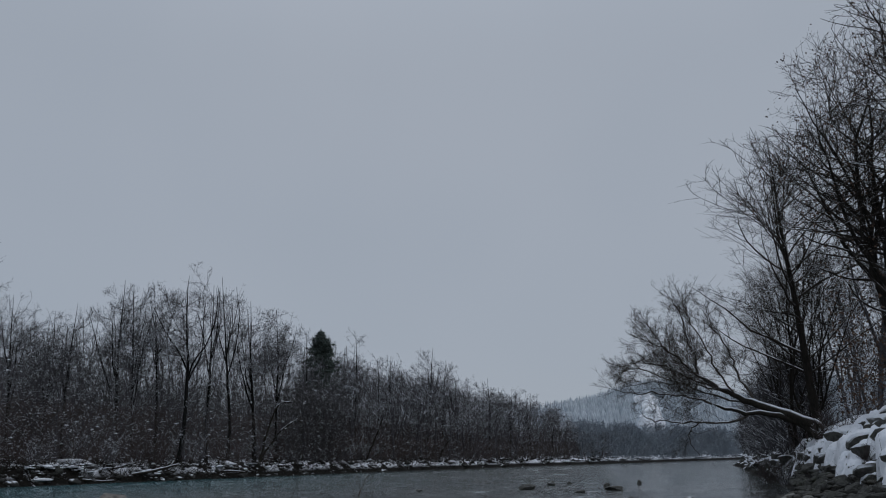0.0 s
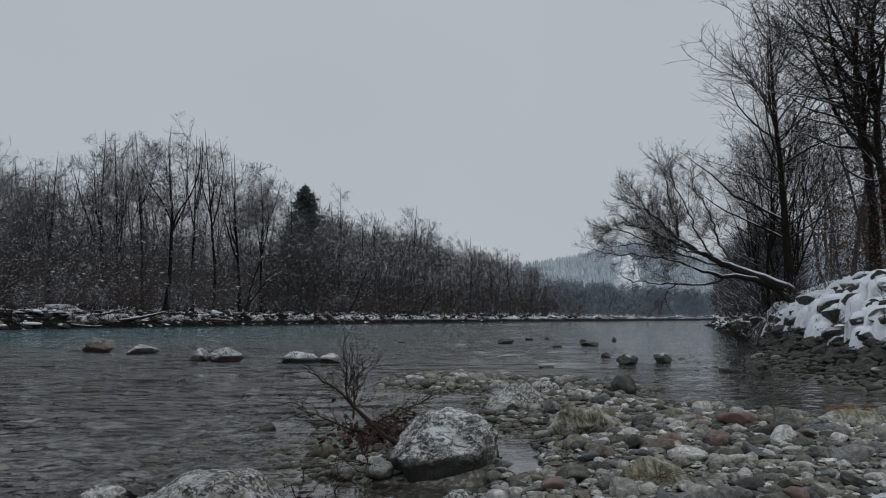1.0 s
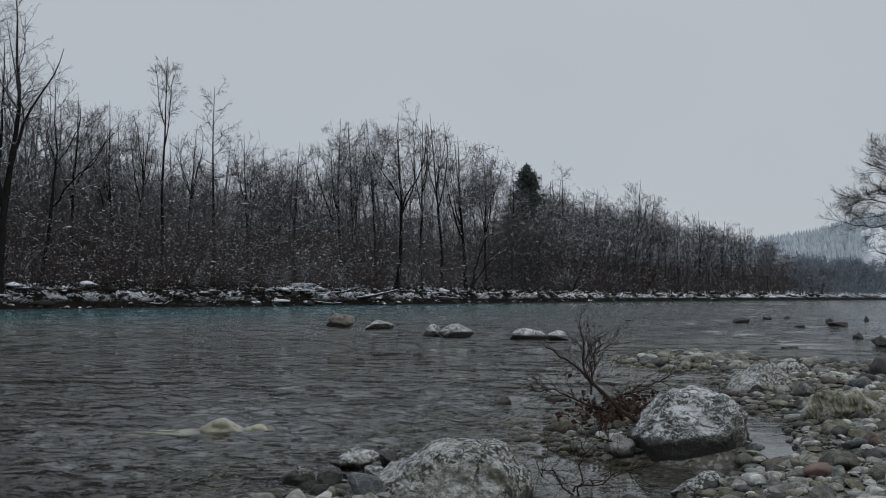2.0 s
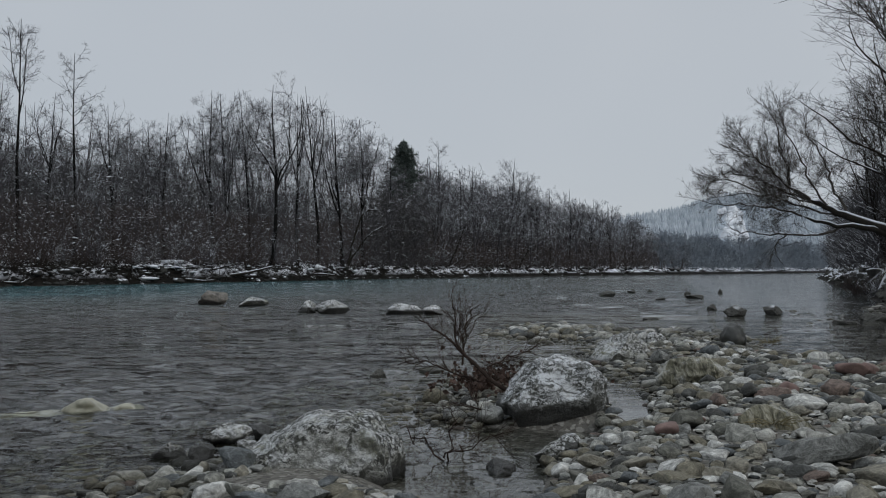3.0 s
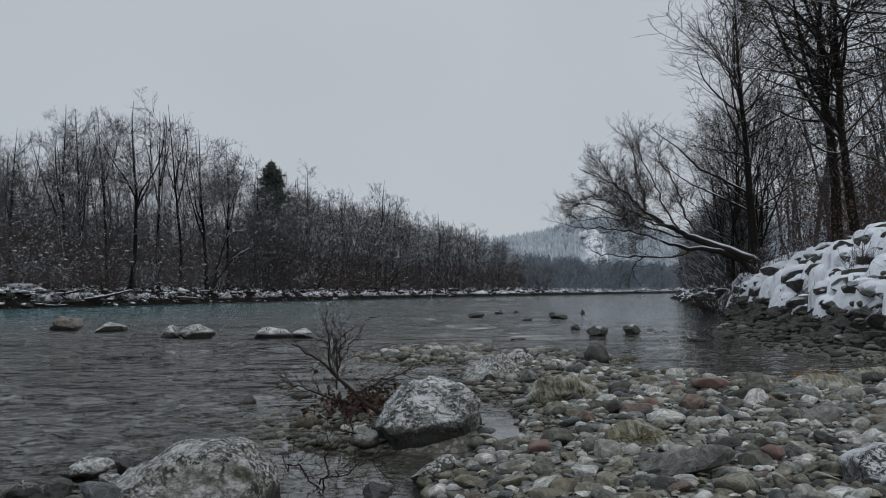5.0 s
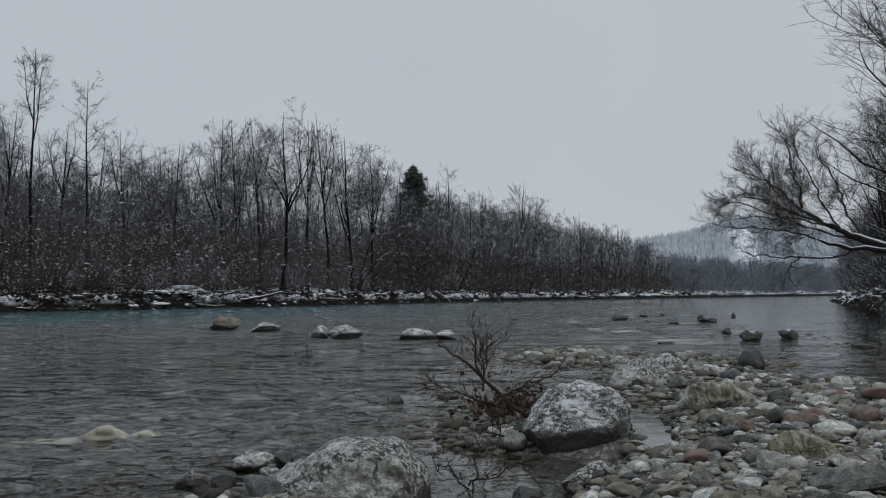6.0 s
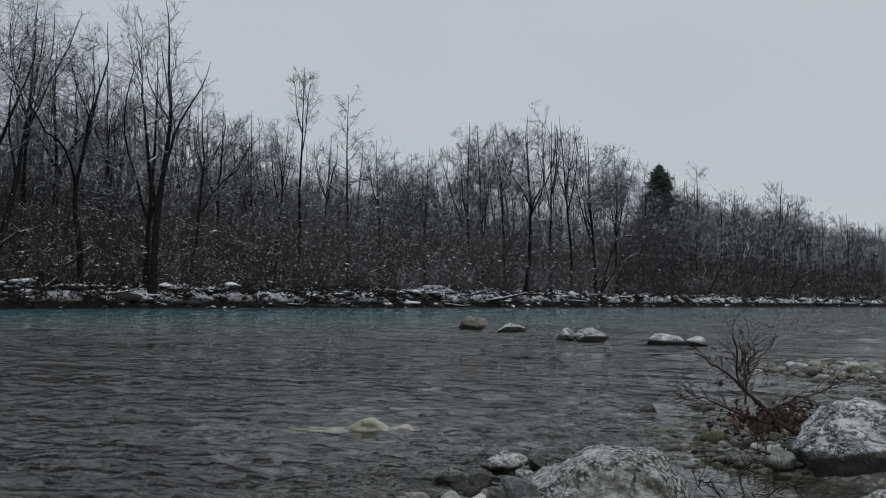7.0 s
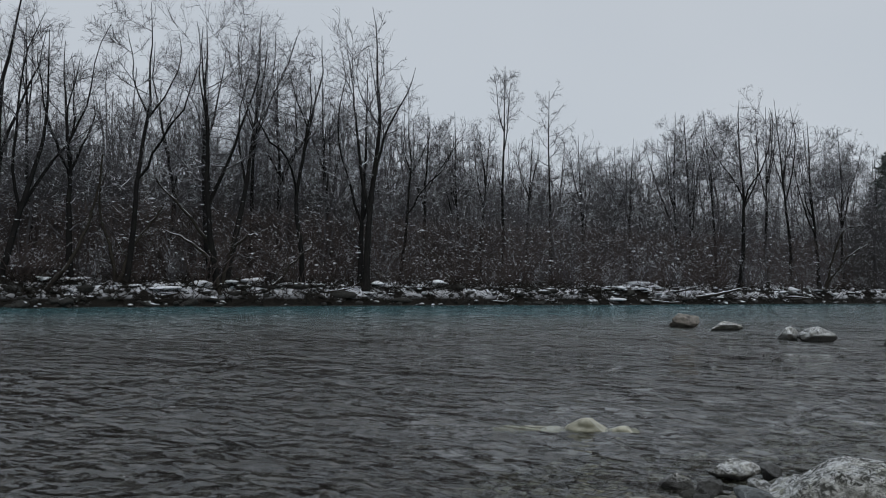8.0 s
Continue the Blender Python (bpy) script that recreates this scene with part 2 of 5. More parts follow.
def ground_material():
    n = Nodes("ground_soil", 0.95)
    n.bsdf.inputs["Specular IOR Level"].default_value = 0.1
    soil = n.ramp(n.noise(2.5, 6, 0.7), [(0.3, (0.006, 0.0055, 0.005)), (0.7, (0.02, 0.018, 0.015))])
    bed = n.ramp(n.voronoi(9, out="Color"), [(0.1, (0.016, 0.015, 0.014)), (0.5, (0.044, 0.041, 0.038)), (0.9, (0.11, 0.103, 0.094))])
    bed = n.mix(bed, (0.06, 0.16, 0.17), n.ramp(n.math("MULTIPLY", n.place(), -1.0), [(0.7, 0.0), (1.1, 1.0)]))
    z = n.place()
    above = n.ramp(z, [(0.0, 0.0), (0.06, 1.0)])
    grit = n.ramp(n.voronoi(34, out="Color"), [(0.1, (0.05, 0.047, 0.04)), (0.4, (0.17, 0.16, 0.14)), (0.6, (0.10, 0.095, 0.085)), (0.9, (0.30, 0.29, 0.26))])
    on_bar = n.math("MULTIPLY", n.math("LESS_THAN", n.place("X"), 8.6), n.math("LESS_THAN", n.place("Y"), 24.0))
    bed = n.mix(bed, grit, n.math("MULTIPLY", n.math("MULTIPLY", on_bar, n.math("GREATER_THAN", n.place("X"), -1.6)), 0.7))
    soil = n.mix(soil, grit, n.math("MULTIPLY", on_bar, n.math("GREATER_THAN", n.place("X"), -5.0)))
    colour = n.mix(bed, soil, above)
    snow = n.math("MULTIPLY", n.ramp(n.up(), [(0.70, 0.0), (0.88, 1.0)]), n.ramp(n.math("ADD", n.noise(0.45, 4), n.math("MULTIPLY", n.noise(3.5, 3), 0.3)), [(0.605, 0.0), (0.66, 1.0)]))
    colour = n.mix(colour, SNOW, n.math("MULTIPLY", snow, n.ramp(z, [(0.5, 0.0), (0.8, 1.0)])))
    n.bump(n.noise(6, 6, 0.7), 0.7, 0.08)
    return n.done(colour)


def snow_material():
    n = Nodes("fresh_snow", 0.75)
    fine = n.noise(7, 5, 0.65)
    colour = n.ramp(fine, [(0.3, (0.70, 0.73, 0.78)), (0.6, (0.84, 0.86, 0.90))])
    litter = n.ramp(n.noise(26, 4, 0.8), [(0.68, 0.0), (0.74, 0.8)])
    colour = n.mix(colour, (0.12, 0.09, 0.06), litter)
    n.bump(fine, 0.5, 0.06)
    return n.done(colour)


def water_material():
    n = Nodes("river_water", 0.04)
    n.bsdf.inputs["IOR"].default_value = 1.33
    n.bsdf.inputs["Transmission Weight"].default_value = 1.0
    swell = n.noise(1, 3, 0.5, n.stretch(0.8, 1.2, 1, 0.35))
    fine = n.noise(1, 1, 0.5, n.stretch(2.9, 4.9, 1, 0.18), 0.7)
    broad = n.noise(1, 1, 0.5, n.stretch(1.25, 2.1, 1, 0.18), 0.8)
    chop = n.noise(1, 2, 0.55, n.stretch(5.5, 9.0, 1, -0.25), 0.8)
    calm = n.ramp(n.noise(1, 4, 0.65, n.stretch(0.11, 0.42, 1), 0.6), [(0.36, 0.42), (0.62, 1.25)])
    away = n.tree.nodes.new("ShaderNodeVectorMath")
    away.operation = "LENGTH"
    n.link(n.geo.outputs["Position"], away.inputs[0])
    rise = n.math("MULTIPLY_ADD", n.math("MINIMUM", n.math("MAXIMUM", n.math("SUBTRACT", away.outputs["Value"], 12.0), 0.0), 22.0), 0.025, 1.0)
    # finer ripples over the shallows, broader ones further out
    out = n.ramp(n.math("DIVIDE", away.outputs["Value"], 60.0), [(0.10, 0.0), (0.24, 1.0)])
    near_h = n.math("ADD", n.math("MULTIPLY", fine, 2.0), n.math("MULTIPLY", chop, 0.30))
    far_h = n.math("ADD", n.math("MULTIPLY", broad, 3.5), n.math("MULTIPLY", fine, 0.5))
    small = n.math("ADD", n.math("MULTIPLY", near_h, n.math("SUBTRACT", 1.0, out)), n.math("MULTIPLY", far_h, out))
    h = n.math("ADD", n.math("MULTIPLY", swell, 0.7), n.math("MULTIPLY", small, n.math("MULTIPLY", calm, rise)))
    # the lee of the bar and the pools between the stones lie still
    lee = n.math("MAXIMUM", n.ramp(n.math("MULTIPLY_ADD", n.place("X"), 0.5, 1.0), [(0.3, 1.0), (0.6, 0.05)]), n.ramp(n.math("MULTIPLY", n.place("Y"), 0.1), [(0.75, 0.0), (1.05, 1.0)]))
    right = n.ramp(n.math("MULTIPLY_ADD", n.math("MULTIPLY_ADD", n.place("Y"), -0.18, n.place("X")), 0.1, 0.5), [(0.45, 1.0), (0.75, 0.16)])
    n.bump(n.math("MULTIPLY", h, n.math("MULTIPLY", lee, right)), 1.0, 0.085)
    # the deep far channel is milky blue-green, the near shallows are clear
    share = n.math("DIVIDE", away.outputs["Value"], 60.0)
    n.link(n.ramp(share, [(0.15, 0.02), (0.75, 0.07)]), n.bsdf.inputs["Roughness"])
    deep = n.math("MULTIPLY", n.ramp(share, [(0.34, 0.0), (0.78, 1.0)]), n.ramp(n.math("MULTIPLY_ADD", n.place("X"), -0.02, 0.5), [(0.45, 0.35), (0.95, 1.0)]))
    n.link(n.math("MULTIPLY_ADD", deep, -0.32, 1.0), n.bsdf.inputs["Transmission Weight"])
    n.link(n.mix((0.66, 0.71, 0.69), (0.10, 0.27, 0.30), deep), n.bsdf.inputs["Base Color"])
    return n.done()


def hill_material(name, dark, pale, scale):
    n = Nodes(name, 0.95)
    return n.done(n.ramp(n.noise(scale, 5, 0.7), [(0.35, dark), (0.65, pale)]))


MAT_SPRUCE, MAT_GROUND, MAT_SNOW, MAT_WATER = spruce_material(), ground_material(), snow_material(), water_material()
# hill and conifers carry the haze of distance in their pale blue base colours
MAT_HILL = hill_material("hazed_hill", (0.36, 0.405, 0.45), (0.48, 0.525, 0.565), 0.03)
MAT_HAZE_TREE = hill_material("hazed_conifers", (0.33, 0.375, 0.415), (0.55, 0.59, 0.625), 0.05)
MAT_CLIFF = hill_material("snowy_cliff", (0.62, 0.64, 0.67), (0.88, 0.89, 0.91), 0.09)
# the wood at the bend: its distance haze is mixed into the twig colour
MAT_FAR_WOOD = hill_material("far_hazed_wood", (0.165, 0.195, 0.228), (0.25, 0.28, 0.312), 0.2)


# ---- mesh helpers ----
def mesh_of(name, verts, faces, material, smooth=True):
    me = bpy.data.meshes.new(name)
    me.from_pydata([tuple(v) for v in verts], [], faces)
    me.materials.append(material)
    if smooth:
        me.polygons.foreach_set("use_smooth", [True] * len(me.polygons))
    me.update()
    return me


def part(name, me, parent, label=""):
    ob = new(name, me)
    ob.parent = parent
    return tagged(ob, label) if label else ob


def unit(v):
    return v / (np.linalg.norm(v) + 1e-9)


def ico(level):
    bm = bmesh.new()
    bmesh.ops.create_icosphere(bm, subdivisions=level, radius=1.0)
    v = np.array([x.co[:] for x in bm.verts])
    f = [tuple(x.index for x in face.verts) for face in bm.faces]
    bm.free()
    return v, f


ICO = {k: ico(k) for k in (1, 2, 3, 4, 5)}


def fbm(p, scale, octaves=4):
    return noise.fractal(Vector(p) * scale, 0.9, 2.1, octaves)


def rock_shape(seed, level, lump=0.25, cuts=4, flat=0.6, faces=(), deep=(0.5, 0.86)):
    """A worn stone of about unit size: lumpy, with broken faces; some of them set by hand (normal, distance)."""
    rng = np.random.default_rng(seed)
    v, f = ICO[level]
    off = rng.uniform(-50, 50, 3)
    r = np.array([1 + lump * fbm(p + off, 0.9, 2) for p in v])
    v = v * r[:, None]
    planes = [(unit(rng.normal(size=3)), rng.uniform(*deep)) for _ in range(cuts)] + [(unit(np.array(d, float)), k) for d, k in faces]
    for d, k in planes:
        over = np.maximum(v @ d - k, 0)
        v = v - np.outer(over * 0.96, d)
    if level > 3:
        r = np.array([1 + 0.10 * fbm(p + off, 2.6, 5) for p in v])
        v = v * r[:, None]
    v[:, 2] *= flat
    return v, f


def placed(v, scale, turn, at):
    c, s = math.cos(turn), math.sin(turn)
    v = v * np.array(scale)
    return np.stack([v[:, 0] * c - v[:, 1] * s, v[:, 0] * s + v[:, 1] * c, v[:, 2]], 1) + np.array(at)


class Soup:
    """Many small pieces joined into one mesh."""

    def __init__(self):
        self.v, self.f, self.n = [], [], 0

    def add(self, v, f):
        self.v.append(np.asarray(v))
        self.f.extend(tuple(i + self.n for i in face) for face in f)
        self.n += len(v)

    def mesh(self, name, material, smooth=True):
        return mesh_of(name, np.concatenate(self.v) if self.v else [], self.f, material, smooth)


# ---- the lie of the land ----
LEFT_BANK = [(-62, -60), (-56, -10), (-53, 12), (-50.5, 26), (-47.5, 36), (-42, 50), (-34, 66), (-24, 88), (-11, 118), (6, 150), (32, 190), (62, 232), (110, 290)]
RIGHT_BANK = [(14, -60), (10.5, -10), (9.2, 8), (9.0, 15), (9.5, 19), (11.2, 25), (13.2, 31), (15.2, 37), (17.6, 45), (22.3, 60), (40, 114), (72, 190), (120, 262)]
BAR = [(-3.6, -3), (-2.9, 2), (-2.5, 4.6), (-1.75, 5.7), (-0.95, 6.3), (-1.05, 8.2), (-0.6, 9.6), (0.5, 9.2), (0.95, 8.6), (1.15, 9.6), (0.75, 11.4), (1.2, 13.3), (2.3, 13.7), (3.8, 13.9),
       (3.9, 12.4), (4.1, 11.3), (4.8, 10.6), (5.6, 10.2), (6.6, 9.9), (7.8, 9.0), (8.6, 6), (9, 0), (10, -4)]


def side_of(line, x, y):
    """How far a point lies to the left of a line of points; minus is to the right."""
    best, sign = 1e9, 1
    for (ax, ay), (bx, by) in zip(line, line[1:]):
        dx, dy = bx - ax, by - ay
        t = max(0.0, min(1.0, ((x - ax) * dx + (y - ay) * dy) / (dx * dx + dy * dy)))
        d = math.hypot(x - ax - t * dx, y - ay - t * dy)
        if d < best:
            best, sign = d, (1 if dx * (y - ay) - dy * (x - ax) > 0 else -1)
    return best * sign


def inside(poly, x, y):
    """The distance to the edge of a closed outline, plus inside."""
    best, odd = 1e9, False
    for (ax, ay), (bx, by) in zip(poly, poly[1:] + poly[:1]):
        dx, dy = bx - ax, by - ay
        t = max(0.0, min(1.0, ((x - ax) * dx + (y - ay) * dy) / (dx * dx + dy * dy)))
        best = min(best, math.hypot(x - ax - t * dx, y - ay - t * dy))
        if (ay > y) != (by > y) and x < ax + (y - ay) * dx / dy:
            odd = not odd
    return best if odd else -best


def ease(a, b, x):
    t = max(0.0, min(1.0, (x - a) / (b - a)))
    return t * t * (3 - 2 * t)


def bump2(x, y, cx, cy, rx, ry):
    return math.exp(-((x - cx) / rx) ** 2 - ((y - cy) / ry) ** 2)


def right_rise(d, y):
    """The right bank above its foot, d metres in from it."""
    top = 2.1 + 1.35 * ease(30, 16, y)
    run = 3.4 + 3.4 * ease(28, 19, y)
    return 0.15 + top * math.sin(math.pi / 2 * min(1.0, d / run)) + 0.03 * max(0, d - run)


def land(x, y):
    left, right = side_of(LEFT_BANK, x, y), -side_of(RIGHT_BANK, x, y)
    n1 = fbm((x, y, 0), 0.35, 4)
    if left > 0:
        return 0.02 + 1.35 * ease(0.0, 1.3 + 0.5 * n1, left) + 0.35 * ease(1, 9, left) + 0.02 * min(left, 400) + 0.22 * n1 * ease(0, 3, left)
    if right > 0:
        return right_rise(right, y) + 0.25 * n1 * ease(0, 2, right)
    # the river bed, shelving towards both banks, with the bar, the islet and the stony shelf
    bed = -1.15 + 0.9 * ease(9, 0, -left)
    shelf = -0.085 + 0.05 * n1 + 0.28 * ease(-1.6, 0, right)
    near_right = ease(-6.5, -3.0, right) * ease(36, 27, y)
    bed = bed * (1 - near_right) + shelf * near_right
    bar = inside(BAR, x, y)
    shore = -0.02 + 0.27 * ease(0, 1.9, bar) - 0.55 * ease(0, -7.0, bar) - 0.05 * ease(0, -0.5, bar)
    w = ease(-9.0, -3.0, bar)
    h = bed * (1 - w) + max(bed, shore) * w if bed < shore else max(bed, shore)
    h = max(h, -0.25 + 0.31 * bump2(x, y, 0.95, 16.6, 2.1, 3.6), -0.6 + 0.6 * bump2(x, y, 2.5, 15, 6, 8))
    h -= 0.42 * bump2(x, y, -0.2, 4.9, 0.62, 1.0) + 0.34 * bump2(x, y, 0.38, 6.2, 0.65, 0.42) + 0.36 * bump2(x, y, 1.0, 7.5, 0.24, 1.0)
    return h + 0.035 * n1 * ease(-4, 0, bar)


def spaced(lo, hi, core_lo, core_hi, step, grow=1.22):
    """Coordinates that are dense in the core and widen outwards."""
    c = list(np.arange(core_lo, core_hi + step / 2, step))
    d, a = step, c[0]
    left = []
    while a > lo:
        d *= grow
        a -= d
        left.append(max(a, lo))
    d, b = step, c[-1]
    right = []
    while b < hi:
        d *= grow
        b += d
        right.append(min(b, hi))
    return left[::-1] + c + right


def sheet(name, xs, ys, height, material):
    nx, ny = len(xs), len(ys)
    v = [(x, y, height(x, y)) for y in ys for x in xs]
    f = [(j * nx + i, j * nx + i + 1, (j + 1) * nx + i + 1, (j + 1) * nx + i) for j in range(ny - 1) for i in range(nx - 1)]
    return mesh_of(name, v, f, material)


GRID_X = spaced(-2600, -7, -60, -7, 0.9, 1.15)[:-1] + list(np.arange(-7, 14, 0.22)) + spaced(14, 2600, 14, 32, 0.9, 1.15)[1:]
GRID_Y = spaced(-2000, 2, -6, 2, 0.9, 1.15)[:-1] + list(np.arange(2, 25, 0.22)) + spaced(25, 3000, 25, 112, 1.0, 1.12)[1:]
ground = tagged(new("ground", sheet("ground", GRID_X, GRID_Y, land, MAT_GROUND)),
                "dark soil and stony river bed with patches of snow", "ground", kind="structure")
rng_wave = np.random.default_rng(3)
WAVES = []
for k in range(24):
    length = 0.15 * 1.055 ** k * rng_wave.uniform(0.9, 1.1)
    a = rng_wave.normal() * 0.55 + 1.85
    WAVES.append((math.cos(a) * 6.283 / length, math.sin(a) * 6.283 / length, rng_wave.uniform(0, 6.28), 0.0078 * length ** 1.1))


SWELL = []
for k in range(16):
    length = 1.1 * 1.08 ** k * rng_wave.uniform(0.9, 1.1)
    a = rng_wave.normal() * 0.7 + 1.75
    SWELL.append((math.cos(a) * 6.283 / length, math.sin(a) * 6.283 / length, rng_wave.uniform(0, 6.28), 0.0036 * length))


def wave(x, y):
    """Ripples on the open water, dying away towards the shore; longer ones further out."""
    if not (-75 < x < 30 and 3 < y < 118):
        return 0.0
    bar = inside(BAR, x, y)
    if bar > -0.02:
        return 0.0
    calm = ease(0.0, -1.6, bar) * (0.3 + 0.7 * ease(6, 0, x - 0.12 * y))
    patch = 0.8 + 0.7 * noise.noise((x * 0.22, y * 0.2, 5))
    near = calm * patch * ease(14, 10, y) * ease(-16, -11, x) * ease(11, 7, x)
    h = near * sum(amp * math.sin(kx * x + ky * y + ph) for kx, ky, ph, amp in WAVES) if near > 0 else 0.0
    far = calm * patch * ease(11, 27, math.hypot(x, y)) * ease(118, 95, y) * ease(-75, -60, x)
    return h + (far * sum(amp * math.sin(kx * x + ky * y + ph) for kx, ky, ph, amp in SWELL) if far > 0 else 0.0)


WATER_X = spaced(-900, -70, -70, -14.5, 0.6, 1.4) + list(np.arange(-14, -9, 0.1)) + list(np.arange(-9, 2.4, 0.062)) + list(np.arange(2.4, 4, 0.15)) + list(np.arange(4, 11, 0.3)) + spaced(11, 900, 11.3, 30, 0.7, 1.4)
WATER_Y = spaced(-600, 3, 2.5, 3, 0.5, 1.4)[:-1] + list(np.arange(3, 12, 0.062)) + list(np.arange(12, 33, 0.12)) + spaced(33.1, 900, 33.2, 110, 0.55, 1.3)
water = new("water", sheet("water", WATER_X, WATER_Y, wave, MAT_WATER))
water.visible_shadow = False
tagged(water, "rippled grey-green river water, shallow and clear near the stones", "water", kind="structure")


# ---- trees ----
def limb(rng, start, way, length, r0, r1, segs, wander, lift):
    """A wandering branch: its points and radii. lift bends it up (or down)."""
    p, d = np.array(start, float), unit(np.array(way, float))
    pts, step = [p], length / segs
    for _ in range(segs):
        d = unit(d + rng.normal(size=3) * wander + np.array((0, 0, lift)))
        p = p + d * step
        pts.append(p)
    return np.array(pts), np.linspace(r0, r1, segs + 1)


def along(line, t):
    pts, rad = line
    k = min(int(t * (len(pts) - 1)), len(pts) - 2)
    u = t * (len(pts) - 1) - k
    return pts[k] * (1 - u) + pts[k + 1] * u, rad[k] * (1 - u) + rad[k + 1] * u, unit(pts[k + 1] - pts[k])


def aside(rng, d, degrees, up=0.0):
    """A direction that leaves d at an angle, to a random side."""
    a = np.cross(d, rng.normal(size=3))
    a = unit(a + np.array((0, 0, up)))
    return unit(d * math.cos(radians(degrees)) + a * math.sin(radians(degrees)))


def tube(soup, line, sides):
    """A tapered branch, closed at its thin end by a point."""
    pts, rad = line
    d = unit(pts[-1] - pts[0])
    a = unit(np.cross(d, (0.31, 0.87, 0.38)))
    b = np.cross(d, a)
    ang = np.arange(sides) * 2 * math.pi / sides
    ring = np.outer(np.cos(ang), a) + np.outer(np.sin(ang), b)
    v = (pts[:-1, None, :] + ring[None] * rad[:-1, None, None]).reshape(-1, 3)
    v = np.vstack([v, pts[-1:]])
    m, f = len(pts) - 1, []
    for k in range(m - 1):
        for i in range(sides):
            j = (i + 1) % sides
            f.append((k * sides + i, k * sides + j, (k + 1) * sides + j, (k + 1) * sides + i))
    f += [((m - 1) * sides + i, (m - 1) * sides + (i + 1) % sides, m * sides) for i in range(sides)]
    soup.add(v, f)


def fringe(rng, soup, line, count, length, angle, radius, lift, first=0.15, deep=0):
    """Side twigs along a branch; each may carry finer ones."""
    for _ in range(count):
        t = rng.uniform(first, 1.0) ** 0.8
        p, r, d = along(line, t)
        ln = length * rng.uniform(0.5, 1.15) * (1.15 - 0.6 * t)
        way = aside(rng, d, angle * rng.uniform(0.6, 1.3), 0.25)
        if deep:
            twig = limb(rng, p, way, ln, min(radius, r), radius * 0.4, 2, 0.16, lift)
            tube(soup, twig, 3)
            fringe(rng, soup, twig, deep, ln * 0.5, angle, radius * 0.85, lift)
        else:
            tube(soup, limb(rng, p, way, ln, min(radius, r), radius * 0.3, 1, 0.1, lift), 3)


# many branches at once: rows of points, with one start and one end radius each
def units(v):
    return v / (np.linalg.norm(v, axis=-1, keepdims=True) + 1e-9)


def strands(rng, start, way, length, segs, wander, lift):
    """Wandering branches from many starts: points (number, segs + 1, 3). lift bends them up."""
    d, p = units(way), np.array(start, float)
    step = (np.asarray(length) / segs)[:, None]
    rows = [p]
    for _ in range(segs):
        d = units(d + rng.normal(size=d.shape) * wander + np.array((0, 0, lift)))
        p = p + d * step
        rows.append(p)
    return np.stack(rows, 1)


def shoots(rng, pts, each, first, low, high, up=0.15, length=None):
    """Places and directions of side shoots along many branches, with their share of the way along and their parent. Long branches bear more."""
    number, segs = len(pts), pts.shape[1] - 1
    who = np.repeat(np.arange(number), each) if length is None else np.sort(rng.choice(number, number * each, p=length / length.sum()))
    t = first + (0.99 - first) * rng.uniform(0, 1, len(who))
    k = np.minimum((t * segs).astype(int), segs - 1)
    u = (t * segs - k)[:, None]
    a, b = pts[who, k], pts[who, k + 1]
    d = units(b - a)
    side = units(np.cross(d, rng.normal(size=d.shape)) + np.array((0, 0, up)))
    ang = np.radians(rng.uniform(low, high, len(who)))[:, None]
    return a * (1 - u) + b * u, units(d * np.cos(ang) + side * np.sin(ang)), t, who


class Mass:
    """Many tapered branches joined into one mesh of quads."""

    def __init__(self):
        self.v, self.f, self.n = [], [], 0

    def add(self, v, f):
        self.v.append(v)
        self.f.append(f + self.n)
        self.n += len(v)

    def tubes(self, pts, r0, r1, sides=3):
        number, k = pts.shape[:2]
        d = units(pts[:, -1] - pts[:, 0])
        a = units(np.cross(d, (0.31, 0.87, 0.38)))
        b = np.cross(d, a)
        ang = np.arange(sides) * 2 * math.pi / sides
        ring = np.cos(ang)[None, :, None] * a[:, None] + np.sin(ang)[None, :, None] * b[:, None]
        r0, r1 = np.broadcast_to(r0, (number,)), np.broadcast_to(r1, (number,))
        rad = r0[:, None] + (r1 - r0)[:, None] * np.linspace(0, 1, k)[None]
        v = (pts[:, :, None, :] + ring[:, None] * rad[:, :, None, None]).reshape(-1, 3)
        i, j, m = np.meshgrid(np.arange(sides), np.arange(k - 1), np.arange(number), indexing="ij")
        base, i2 = m * k * sides + j * sides, (i + 1) % sides
        self.add(v, np.stack([base + i, base + i2, base + sides + i2, base + sides + i], -1).reshape(-1, 4))

    def arrays(self):
        return np.concatenate(self.v), np.concatenate(self.f)

    def mesh(self, name, material):
        v, f = self.arrays()
        me = bpy.data.meshes.new(name)
        me.vertices.add(len(v))
        me.vertices.foreach_set("co", v.astype(np.float32).ravel())
        me.loops.add(len(f) * 4)
        me.loops.foreach_set("vertex_index", f.astype(np.int32).ravel())
        me.polygons.add(len(f))
        me.polygons.foreach_set("loop_start", np.arange(len(f), dtype=np.int32) * 4)
        me.polygons.foreach_set("use_smooth", np.ones(len(f), dtype=bool))
        me.materials.append(material)
        me.update(calc_edges=True)
        return me


